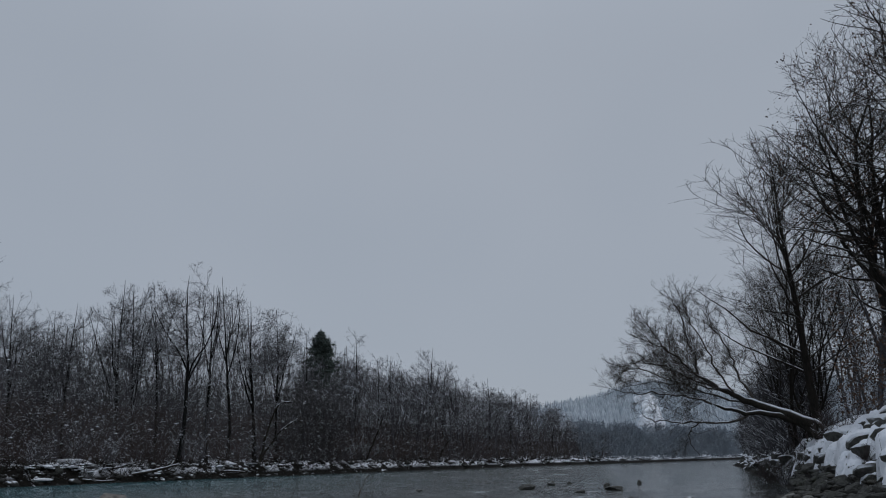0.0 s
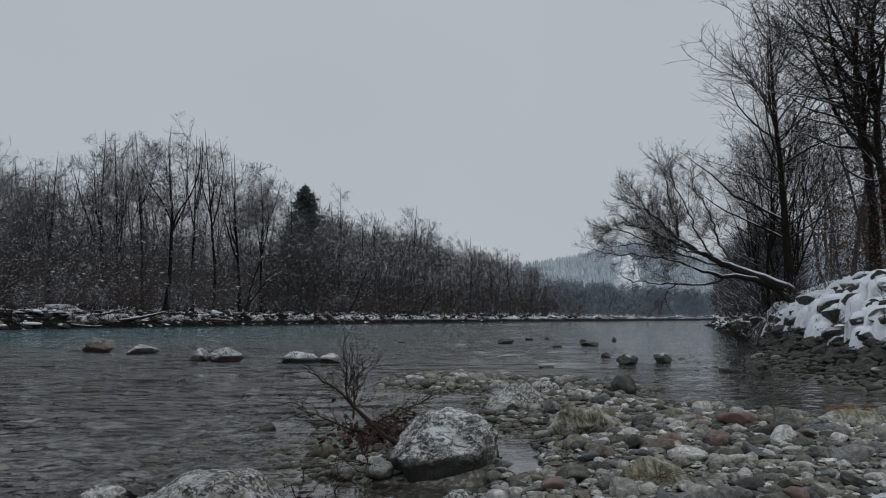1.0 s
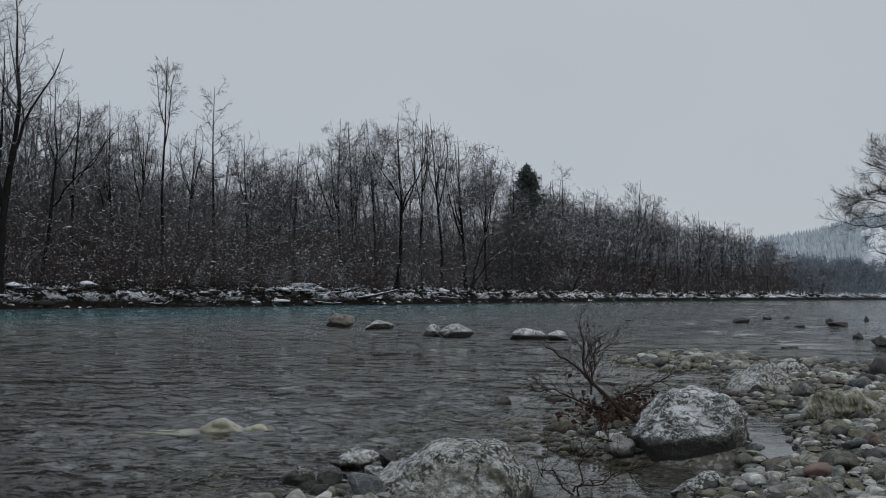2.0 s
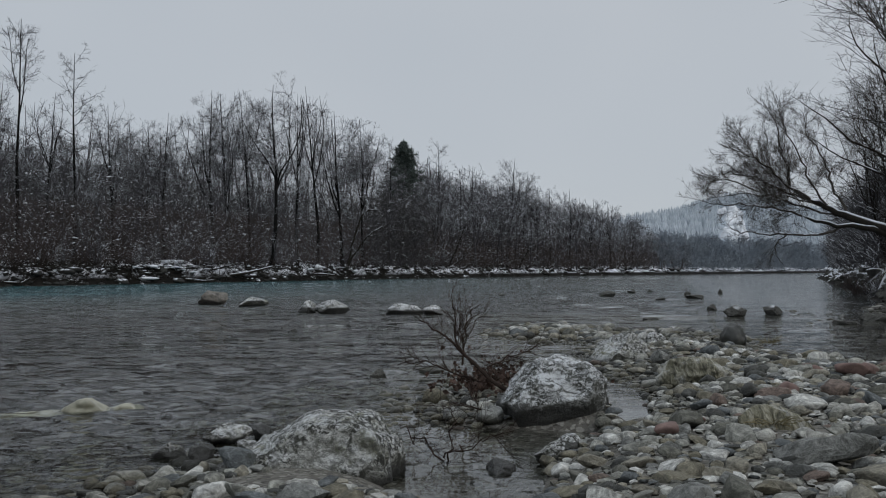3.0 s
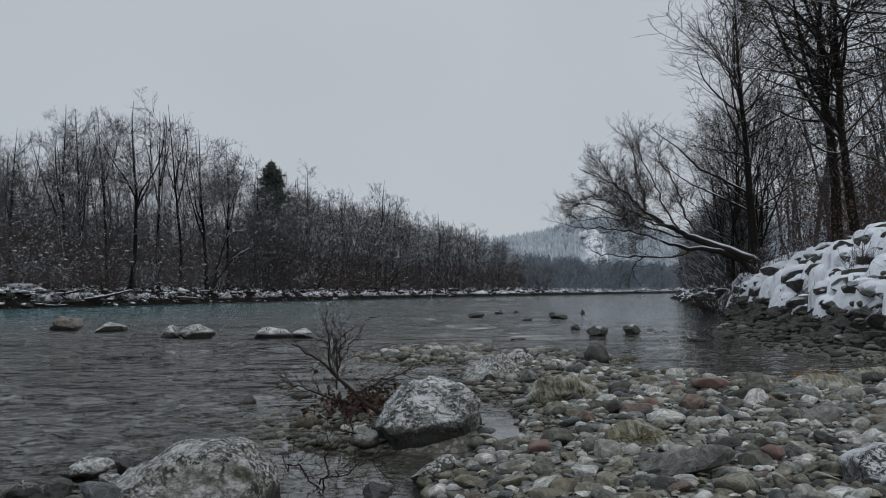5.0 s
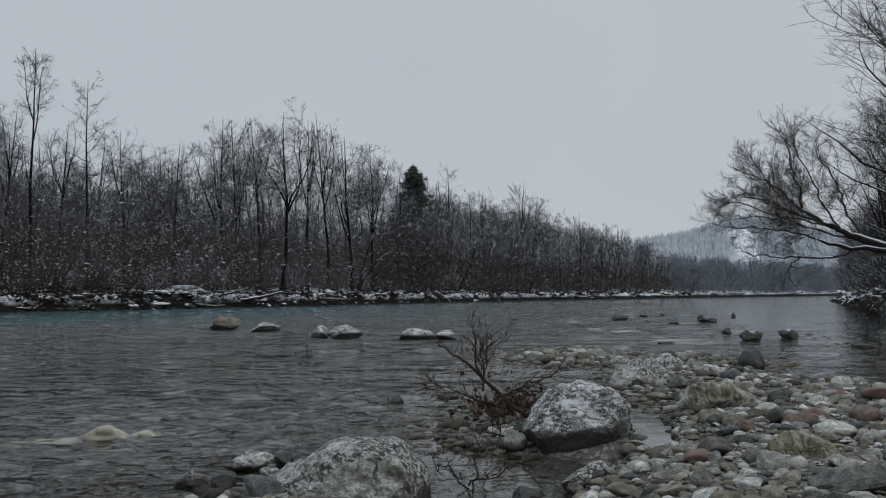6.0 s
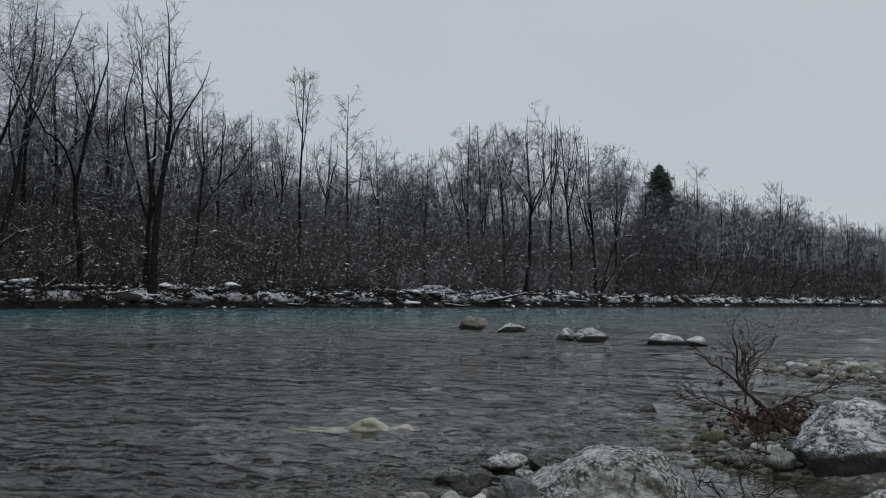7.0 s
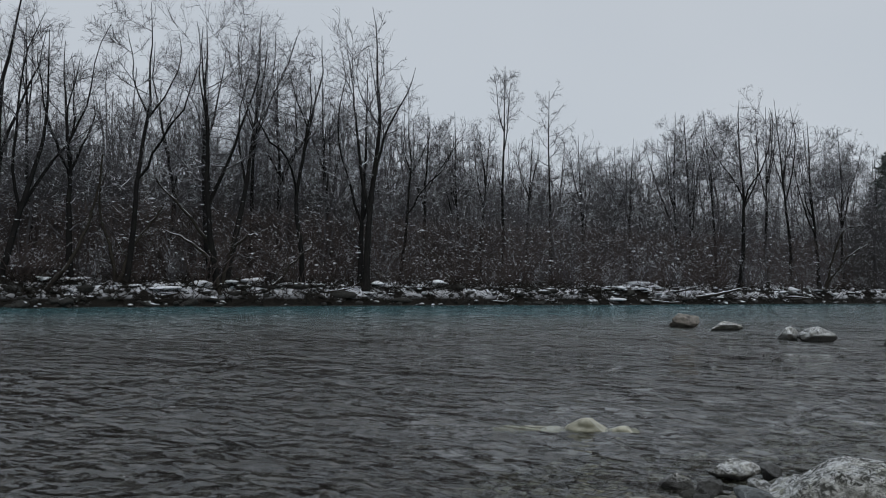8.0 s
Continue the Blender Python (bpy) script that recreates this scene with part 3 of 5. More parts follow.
def twigged(rng, mass, pts, length, n2, n3, n4, fine, share=0.40, spread=(28, 66), up=0.03, crook=0.15):
    """Three orders of ever finer twigs on the given branches. Returns the outermost ones."""
    q, way, t, who = shoots(rng, pts, n2, 0.10, *spread, up, length)
    l2 = (0.22 + share * length[who]) * (1.2 - 0.75 * t) * rng.uniform(0.5, 1.15, len(t))
    b2 = strands(rng, q, way, l2, 4, crook, 0.02)
    mass.tubes(b2, np.minimum(fine * 1.5, fine * (0.7 + 0.4 * l2)), fine * 0.45)
    q, way, t, who = shoots(rng, b2, n3, 0.12, *spread, up, l2)
    l3 = l2[who] * 0.62 * (1.2 - 0.7 * t) * rng.uniform(0.5, 1.2, len(t)) + 0.08
    b3 = strands(rng, q, way, l3, 2, crook, 0.01)
    mass.tubes(b3, fine * 0.7, fine * 0.3)
    if n4:
        q, way, t, who = shoots(rng, b3, n4, 0.15, *spread, up, l3)
        l4 = l3[who] * 0.65 * rng.uniform(0.5, 1.2, len(t)) + 0.06
        b4 = strands(rng, q, way, l4, 1, 0.0, 0.0)
        mass.tubes(b4, fine * 0.5, fine * 0.25)
        return b4
    return b3


def crowned(seed, bark, twig, height, girth, clear, spread, n1, n2, n3, n4=2, forks=3, stems=1, lean=0.0, wander=0.05, snags=2, fine=0.014, steep=0.0,
            low=0.5, leaf=None, fork_at=(0.25, 0.6), bend=0.025):
    """A bare tree whose trunk divides and whose fine twigs fill a rounded crown. low: where the crown is widest, as a share of its height."""
    rng = np.random.default_rng(seed)
    trunk, crown = Mass(), Mass()
    base, top = height * clear, height
    mid = base + (top - base) * low

    def outside(p):
        half = np.where(p[..., 2] > mid, top - mid, mid - base)
        return np.hypot(np.hypot(p[..., 0], p[..., 1]) / spread, (p[..., 2] - mid) / half) > 1

    leaders = []
    for k in range(stems):
        turn = rng.uniform(0, 1.2) + k * 6.28 / stems
        out = girth * 1.2 * (stems > 1)
        stem = limb(rng, (math.cos(turn) * out, math.sin(turn) * out, -0.4), (math.cos(turn) * lean, math.sin(turn) * lean, 1),
                    (height * 0.97) * (1 if k == 0 else rng.uniform(0.78, 0.95)), girth * (1 if k == 0 else 0.8), fine, 14, wander, 0.07)
        stem[1][0] *= 1.4
        leaders.append((stem, clear, 8))
        for _ in range(forks):
            t = rng.uniform(*fork_at)
            q, r, d = along(stem, t)
            fork = limb(rng, q, aside(rng, d, rng.uniform(14, 34), 0.1), (height - q[2]) * rng.uniform(0.60, 0.86), r * 0.72, fine, 10, wander * 1.6 + 0.03, 0.13)
            leaders.append((fork, 0.18, 6))
    places, ways, rads = [], [], []
    for (pts, rad), first, sides in leaders:
        for a in range(len(pts) - 1):
            trunk.tubes(pts[None, a:a + 2], rad[a:a + 1], rad[a + 1:a + 2], sides)
        turn = rng.uniform(0, 6.28)
        for k in range(max(4, int(n1 / len(leaders) ** 0.7))):
            t = first + (0.95 - first) * rng.uniform(0, 1)
            q, r, d = along((pts, rad), t)
            u = max(0.0, min(1.0, (q[2] - base) / (top - base)))
            turn += 2.4 + rng.normal() * 0.3
            ang = radians((84 - 40 * u) * (1 - steep) * rng.uniform(0.8, 1.2))
            side = np.array((math.cos(turn), math.sin(turn), 0.0))
            places.append(q)
            ways.append(unit(d * math.cos(ang) + side * math.sin(ang)))
            rads.append(r)
    places, ways, rads = np.array(places), np.array(ways), np.array(rads)
    steps = np.arange(0.4, spread * 2.2, 0.2)
    probe = places[:, None] + ways[:, None] * steps[None, :, None] + np.array((0, 0, 0.25)) * (steps[None, :, None] ** 2 / (spread * 2))
    gone = outside(probe)
    reach = steps[np.where(gone.any(1), gone.argmax(1), len(steps) - 1)] * rng.uniform(0.8, 1.06, len(places))
    limbs = strands(rng, places, ways, reach, 8, 0.12, bend)
    crown.tubes(limbs, np.minimum(rads * 0.6, fine * (1.1 + 0.9 * reach)), fine * 0.6, 4)
    if snags:
        main, rad = leaders[0][0]
        t = rng.uniform(0.2, 0.6, snags)
        q = np.array([along((main, rad), a)[0] for a in t])
        turn = rng.uniform(0, 6.28, snags)
        long = spread * rng.uniform(0.45, 0.9, snags)
        b = strands(rng, q, np.stack([np.cos(turn), np.sin(turn), rng.uniform(-0.1, 0.5, snags)], 1), long, 8, 0.26, 0.06)
        crown.tubes(b, girth * 0.25, fine, 4)
        twigged(rng, crown, b, long * 0.6, max(3, n2 // 2), n3, 0, fine)
    ends = twigged(rng, crown, limbs, reach, n2, n3, n4, fine)
    made = trunk.mesh("trunk", bark), crown.mesh("crown", twig), float(np.quantile(crown.arrays()[0][:, 2], 0.999))
    KIND_ARRAYS[made[1].name] = [m.arrays() for m in (trunk, crown)]
    if leaf:
        tips = Mass()
        c = ends[rng.integers(len(ends), size=leaf[1]), -1] + rng.normal(size=(leaf[1], 3)) * 0.06
        a = units(rng.normal(size=c.shape))
        w = units(np.cross(a, rng.normal(size=c.shape)))
        tips.add(np.stack([c - a * 0.055, c + w * 0.034, c + a * 0.055, c - w * 0.034], 1).reshape(-1, 3), np.arange(leaf[1] * 4).reshape(-1, 4))
        made += (tips.mesh("withered_leaves", leaf[0]),)
    return made


KIND_ARRAYS = {}


def plant(kind, name, x, y, height, turn, label, group="", wide=1.0, z=None, category="tree", tilt=(0.0, 0.0)):
    """One tree at its place: an Empty with its trunk and crown."""
    trunk, crown, tall = kind[:3]
    s = height / tall
    ob = new(name)
    ob.empty_display_size = 0.2
    z = land(x, y) if z is None else z
    ob.matrix_world = Matrix.LocRotScale((x, y, z - 0.05), Euler((tilt[0], tilt[1], turn)), (s * wide, s * wide, s))
    part("trunk", trunk, ob)
    part("crown", crown, ob, "thin bare twigs dusted with snow")
    if len(kind) > 3:
        part("withered_leaves", kind[3], ob, "brown leaves left on the twigs")
    return tagged(ob, label, category, group)


def joined_tree(mass, kind, x, y, z, height, turn, wide):
    """Adds one tree's trunk and twigs to a mesh of many."""
    s = height / kind[2]
    for v, f in KIND_ARRAYS[kind[1].name]:
        mass.add(placed(v, (s * wide, s * wide, s), turn, (x, y, z)), f)


def polar(az, d):
    return d * math.sin(radians(az)), d * math.cos(radians(az))


def on_far_bank(az, d, margin):
    """The least distance, d or more, at which an azimuth is margin metres in from the far bank's edge."""
    while side_of(LEFT_BANK, *polar(az, d)) < margin and d < 420:
        d += 0.7
    return d


FAR = (MAT_BARK, MAT_TWIG)
FILL = (MAT_TWIG, MAT_TWIG)
#                       height girth clear spread n1 n2 n3
K_DOME = crowned(11, *FAR, 17, 0.19, 0.42, 3.1, 30, 7, 4, forks=3, wander=0.03, snags=2, low=0.45)
K_DOME2 = crowned(12, *FAR, 16, 0.17, 0.38, 3.4, 32, 7, 4, forks=4, wander=0.04, snags=3, low=0.5)
K_BROAD = crowned(13, *FAR, 19, 0.25, 0.30, 3.6, 28, 6, 4, forks=4, wander=0.07, snags=9, fine=0.016, low=0.6)
K_SLIM = crowned(14, *FAR, 17, 0.15, 0.50, 1.2, 20, 5, 3, n4=0, forks=2, wander=0.025, snags=2, steep=0.35, low=0.6, fork_at=(0.5, 0.75))
K_STICKS = crowned(24, *FAR, 18, 0.17, 0.36, 2.2, 20, 5, 3, n4=1, forks=4, wander=0.04, snags=3, steep=0.45, low=0.6)
K_CONE = crowned(15, *FAR, 16, 0.14, 0.40, 2.1, 26, 5, 3, n4=1, forks=0, wander=0.02, snags=2, low=0.3)
K_MULTI = crowned(16, *FAR, 21, 0.30, 0.22, 5.2, 32, 6, 4, forks=2, stems=3, lean=0.20, wander=0.06, snags=8, fine=0.015, low=0.6)
K_TWIN = crowned(17, *FAR, 20, 0.25, 0.28, 3.0, 24, 5, 4, n4=1, forks=2, stems=2, lean=0.07, wander=0.05, snags=6, fine=0.015, low=0.6, steep=0.25)
K_CROOK = crowned(26, *FAR, 19, 0.20, 0.34, 2.6, 20, 5, 4, n4=1, forks=3, wander=0.10, snags=6, fine=0.015, low=0.6)
FILLERS = [crowned(18, *FILL, 15, 0.12, 0.34, 2.6, 15, 5, 3, n4=1, forks=2, fine=0.017), crowned(19, *FILL, 15, 0.11, 0.38, 2.2, 14, 5, 3, n4=1, forks=3, snags=3, steep=0.25, fine=0.017, low=0.6),
           crowned(20, *FILL, 14, 0.13, 0.30, 3.0, 16, 5, 3, n4=1, forks=4, snags=3, wander=0.06, fine=0.017), crowned(21, *FILL, 14, 0.11, 0.40, 2.4, 15, 5, 3, n4=1, forks=2, fine=0.017, low=0.4),
           crowned(22, *FILL, 13, 0.11, 0.26, 2.8, 15, 5, 3, n4=1, forks=1, stems=2, lean=0.12, wander=0.07, fine=0.017)]
DEEP = [crowned(27 + k, *FILL, 15, 0.13, 0.32, 2.8, 14, 5, 3, n4=0, forks=2, fine=0.02) for k in range(3)]


def bush_kind(seed, twig, stems, tall, n2, n3, spread):
    rng = np.random.default_rng(seed)
    soup = Soup()
    for _ in range(stems):
        a, o = rng.uniform(0, 6.28), rng.uniform(0, 0.3)
        way = (math.cos(a) * spread * rng.uniform(0.2, 1.2), math.sin(a) * spread * rng.uniform(0.2, 1.2), 1)
        ln = tall * rng.uniform(0.55, 1.1)
        stem = limb(rng, (math.cos(a) * o, math.sin(a) * o, -0.3), way, ln, 0.03, 0.008, 5, 0.12, 0.02)
        tube(soup, stem, 4)
        fringe(rng, soup, stem, n2, ln * 0.36, 44, 0.016, 0.06, 0.12, n3)
    return soup.mesh("shrub", twig), tall


def shrub(kind, x, y, height, turn, label, group="", z=None):
    me, tall = kind
    s = height / tall
    ob = new("shrub", me)
    ob.matrix_world = Matrix.LocRotScale((x, y, land(x, y) if z is None else z), Euler((0, 0, turn)), (s, s, s))
    return tagged(ob, label, "shrub", group)


BUSHES = [bush_kind(31, MAT_TWIG_RED, 14, 3.4, 9, 3, 0.5), bush_kind(32, MAT_TWIG, 12, 3.8, 9, 3, 0.4), bush_kind(33, MAT_TWIG_RED, 16, 2.6, 8, 3, 0.65)]


def thicket(name, seed, spots, count, low, high, length, radius, material, label, slope=0.5):
    """Countless crossing twigs and saplings over a stretch of ground, one mesh."""
    rng = np.random.default_rng(seed)
    p = spots(rng, count)
    p[:, 2] += rng.uniform(low, high, count)
    way = np.stack([rng.normal(size=count) * slope, rng.normal(size=count) * slope, rng.uniform(0.2, 1, count)], 1)
    mass = Mass()
    mass.tubes(strands(rng, p, way, length * rng.uniform(0.5, 1.5, count), 1, 0.0, 0.0), radius * rng.uniform(0.5, 1.3, count), radius * 0.2)
    return tagged(new(name, mass.mesh(name, material)), label, "undergrowth", kind="stuff")


MAT_ROOT = bark_material("wet_roots", (0.010, 0.009, 0.008), (0.035, 0.03, 0.025), low=0.6, high=0.85, patch=(0.6, 0.66), scale=0.5)
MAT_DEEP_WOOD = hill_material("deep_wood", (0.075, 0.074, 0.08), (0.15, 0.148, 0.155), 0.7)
MAT_BRUSH = bark_material("grey_brush", (0.042, 0.040, 0.042), (0.105, 0.10, 0.102), low=0.4, high=0.7, patch=(0.56, 0.6), scale=1.3)

# ---- the far bank ----
# the trees that stand out: azimuth, how high the top stands over the horizon in degrees, metres in from the edge, width
STAND_OUT = "tall bare riverside tree with snow on its limbs"
for kind, rows in (
        (K_SLIM, [(-31.7, 14.9, 6, 1.0), (-62.0, 16, 5, 1.2)]),
        (K_CONE, [(-28.5, 14.0, 6, 1.0), (-5.3, 9.0, 8, 1.1), (-3.8, 7.2, 6, 1.2), (2.4, 5.7, 7, 1.3), (-8.6, 9.2, 9, 1.0)]),
        (K_MULTI, [(-50.6, 19.6, 1.0, 1.0)]),
        (K_CROOK, [(-45.3, 16.8, 1.5, 1.0), (-56.6, 18.5, 1.5, 1.0), (-38.9, 13.6, 5, 0.9), (-53.9, 16, 6, 1.0)]),
        (K_TWIN, [(-41.3, 19.0, 1.0, 1.0), (-64, 18.5, 1.5, 1.1)]),
        (K_BROAD, [(-16.5, 12.9, 2.5, 0.95), (-47.4, 15.9, 8, 1.0), (-59.6, 16, 2, 1.1), (-36.7, 13.2, 8, 0.9)]),
        (K_DOME, [(-20.1, 11.5, 9, 1.0), (-11.7, 10.4, 4, 1.05), (-23.2, 9.9, 9, 0.95), (-34.6, 11.8, 9, 0.9), (-0.5, 7.3, 6, 1.15), (0.6, 6.4, 9, 1.2), (3.6, 5.2, 6, 1.2), (6.4, 4.3, 6, 1.2)]),
        (K_DOME2, [(-19.2, 11.6, 10, 0.9), (-10.4, 10.1, 5, 0.95), (-26.2, 10.6, 8, 0.85), (-24.4, 9.6, 12, 1.0), (-2.6, 7.1, 6, 1.1), (1.6, 5.7, 6, 1.2), (5.0, 4.8, 6, 1.2), (7.8, 3.7, 5, 1.2), (-43.4, 14.8, 9, 1.0)]),
        (K_STICKS, [(-14.7, 11.5, 4, 1.0), (-13.4, 11.6, 5, 1.0), (-33.2, 11.2, 7, 1.0), (-48.8, 17, 7, 1.0), (-30.2, 10.4, 8, 1.0), (-17.8, 11.4, 8, 0.9)])):
    for az, rise, inward, wide in rows:
        far = on_far_bank(az, 48, inward)
        x, y = polar(az, far)
        z = land(x, y)
        plant(kind, "tree", x, y, 1.25 + far * math.tan(radians(rise)) - z, az * 1.7 + rise, STAND_OUT, "trees on the far bank", wide, z)

# the wood behind them, under its skyline (azimuth, degrees over the horizon)
SKYLINE = [(-80, 12.5), (-50, 13.0), (-37, 11.8), (-31, 9.6), (-26, 9.2), (-22, 8.9), (-18, 9.6), (-13, 9.6), (-9.5, 9.0), (-7, 7.8), (-5, 7.2), (-3.7, 6.2), (-2.6, 6.4), (-1.8, 5.6), (-0.5, 6.3), (0.5, 5.7),
           (1.7, 5.0), (3.8, 4.7), (5.5, 4.2), (7, 3.8), (8.5, 3.2), (9.6, 2.4), (10.2, 1.2), (12, 1.0)]
rng_wood = np.random.default_rng(5)


def wood_tree(az, inward, deep, least, mass=None):
    a = az + rng_wood.uniform(-0.5, 0.5) * min(1.0, deep / 6)
    d = on_far_bank(a, 48, inward) + rng_wood.uniform(0, deep)
    x, y = polar(a, d)
    z = land(x, y)
    hgt = 1.25 + d * math.tan(radians(np.interp(a, *zip(*SKYLINE)) * rng_wood.uniform(least, 1.0))) - z
    kind, turn, wide = (DEEP if mass else FILLERS)[rng_wood.integers(3 if mass else 5)], rng_wood.uniform(0, 6.28), rng_wood.uniform(0.85, 1.15)
    wide *= 1.0 + 0.35 * ease(-8, 0, a)
    if mass:
        joined_tree(mass, kind, x, y, z, hgt, turn, wide)
    else:
        plant(kind, "tree", x, y, hgt, turn, "bare deciduous tree in the dense far-bank wood", "trees of the far-bank wood", wide, z)


deep_trees = Mass()
for az in np.arange(-70, -6.5, 1.5):
    wood_tree(az, 3.5, 6, 0.6)
for az in np.arange(-70, -6.5, 0.9):
    wood_tree(az, 10, 7, 0.75)
for az in np.arange(-72, -6.5, 0.9):
    wood_tree(az, 18, 8, 0.82, deep_trees)
for az in np.arange(-6.5, 10, 0.42):
    wood_tree(az, 2.0, 5, 0.6)
for az in np.arange(-6.5, 10, 0.26):
    wood_tree(az, 8.0, 10, 0.82)
for az in np.arange(-6.5, 9.5, 0.3):
    wood_tree(az, 18.0, 16, 0.85, deep_trees)
tagged(new("deep_wood", deep_trees.mesh("deep_wood", MAT_TWIG)), "bare trees standing deep in the far-bank wood", "wood", kind="stuff")
for az in np.arange(-70, 11, 0.8):
    a = az + rng_wood.uniform(-0.4, 0.4)
    x, y = polar(a, on_far_bank(a, 48, 0.8) + rng_wood.uniform(0, 7))
    shrub(BUSHES[rng_wood.integers(3)], x, y, rng_wood.uniform(2.2, 5.0), rng_wood.uniform(0, 6.28), "bare brown riverside shrub with flecks of snow", "shrubs on the far bank")


def far_spots(first, last, near, deep):
    angles = np.arange(first, last, 1.0)
    reach = np.array([on_far_bank(a, 48, near) for a in angles])

    def pick(rng, count):
        k = rng.integers(len(angles), size=count)
        a, d = np.radians(angles[k] + rng.uniform(-0.5, 0.5, count)), reach[k] + rng.uniform(0, deep, count)
        return np.stack([d * np.sin(a), d * np.cos(a), np.full(count, 1.3)], 1)
    return pick


thicket("undergrowth", 51, far_spots(-6.5, 9.5, 1.0, 7), 5000, -0.4, 3.2, 1.3, 0.03, MAT_TWIG_RED, "brown brushwood along the bank downstream", 0.7)
thicket("undergrowth", 34, far_spots(-6, 11.5, 9, 34), 14000, 0.0, 6.5, 2.0, 0.034, MAT_BRUSH, "dense grey undergrowth downstream")
thicket("undergrowth", 41, far_spots(-74, -6, 9, 34), 48000, 0.0, 10.0, 2.0, 0.034, MAT_BRUSH, "dense grey-brown undergrowth and saplings between bare trees")
thicket("undergrowth", 42, far_spots(-72, 11.5, 2, 10), 36000, 0.0, 5.5, 1.2, 0.024, MAT_TWIG_RED, "reddish-brown brushwood with flecks of snow")
def edge_spots(rng, count):
    angles = np.arange(-72, 11.5, 0.5)
    reach = [on_far_bank(a, 48, 0.0) for a in angles]
    rows = []
    for k in rng.integers(len(angles), size=count):
        x, y = polar(angles[k] + rng.uniform(-0.3, 0.3), reach[k] + rng.uniform(-0.1, 1.9))
        rows.append((x, y, land(x, y)))
    return np.array(rows)


thicket("undergrowth", 43, edge_spots, 7000, -0.15, 0.45, 0.7, 0.04, MAT_ROOT, "tangled roots and brush overhanging the dark bank", 1.0)


thicket("undergrowth", 50, far_spots(-74, -4, 4, 16), 14000, 2.0, 8.5, 1.4, 0.022, MAT_BRUSH, "haze of fine bare twigs between the far trees", 0.7)
thicket("undergrowth", 38, far_spots(-74, -9, 6, 18), 3000, 7.0, 10.5, 1.3, 0.02, MAT_BRUSH, "haze of fine bare twigs between the far trees", 0.7)
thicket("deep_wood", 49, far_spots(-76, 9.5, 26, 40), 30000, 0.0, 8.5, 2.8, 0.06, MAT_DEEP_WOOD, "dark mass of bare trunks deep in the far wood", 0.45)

# snow caught in twigs and brush
rng_s = np.random.default_rng(45)
flecks = Soup()
CLUMP = np.array([(1, 0, 0), (-0.5, 0.87, 0.1), (-0.5, -0.87, -0.1), (0, 0, 1), (0.1, 0.1, -0.7)]), [(0, 1, 3), (1, 2, 3), (2, 0, 3), (1, 0, 4), (2, 1, 4), (0, 2, 4)]
for x, y, z in far_spots(-72, 2, 0.6, 11)(rng_s, 11000):
    r = rng_s.uniform(0.025, 0.065) * (2.2 if rng_s.uniform() < 0.05 else 1.0)
    flecks.add(placed(CLUMP[0], (r * rng_s.uniform(1, 3.4), r, r * 0.6), rng_s.uniform(0, 6.28), (x, y, z + abs(rng_s.normal()) * 3.6)), CLUMP[1])
tagged(new("snow_clumps", flecks.mesh("snow_clumps", MAT_SNOW)), "small clumps of snow caught in twigs", "snow", kind="stuff")


def spruce_kind(seed, height, base):
    rng = np.random.default_rng(seed)
    trunk, crown = Soup(), Soup()
    tube(trunk, limb(rng, (0, 0, -0.3), (0, 0, 1), height + 0.3, 0.24, 0.02, 6, 0.01, 0), 7)
    for z in np.arange(0.3 * height, height - 0.1, 0.3):
        reach = base * min(1.0, (height - z) / 4.2) ** 0.75 + 0.08
        for _ in range(13):
            a = rng.uniform(0, 6.28)
            b = limb(rng, (0, 0, z), (math.cos(a), math.sin(a), 0.2), reach * rng.uniform(0.45, 1.2), 0.03, 0.01, 4, 0.09, -0.06)
            tube(crown, b, 3)
            for _ in range(24):
                q, r, d = along(b, rng.uniform(0.1, 1))
                way = unit(aside(rng, d, 55) + np.array((0, 0, rng.uniform(-0.5, 0.3))))
                tube(crown, limb(rng, q, way, rng.uniform(0.25, 0.7) * min(1, 0.3 + reach / 1.8), 0.07 * min(1, 0.4 + reach / 2), 0.015, 1, 0, 0), 3)
    for _ in range(14):
        tube(crown, limb(rng, (0, 0, height - rng.uniform(0.1, 0.7)), (rng.normal() * 0.35, rng.normal() * 0.35, 1), rng.uniform(0.3, 0.6), 0.05, 0.01, 1, 0, 0), 3)
    return trunk.mesh("trunk", MAT_BARK), crown.mesh("crown", MAT_SPRUCE), height


K_SPRUCE = spruce_kind(51, 14, 2.35)
spruce_far = on_far_bank(-7.6, 48, 13)
x, y = polar(-7.6, spruce_far)
plant(K_SPRUCE, "spruce", x, y, 17.2 * spruce_far / 113, 0.4, "dark green spruce standing among bare trees", z=1.4)

for az, inward, hgt in ((-8.3, 1.5, 12), (-7.7, 2.5, 9.5), (-6.8, 2, 11), (-7.3, 5, 10), (-7.0, 3.5, 8), (-8.0, 4.5, 9), (-6.4, 3, 10.5)):
    x, y = polar(az, on_far_bank(az, 48, inward))
    plant(FILLERS[int(hgt * 2) % 5], "tree", x, y, hgt, hgt * 3, "bare deciduous tree in front of the spruce", "trees of the far-bank wood", 1.1)

thicket("undergrowth", 35, far_spots(-9.4, -5.6, 0.8, 7), 5200, 0.0, 9.0, 1.5, 0.026, MAT_BRUSH, "tall brush in front of the spruce", 0.6)

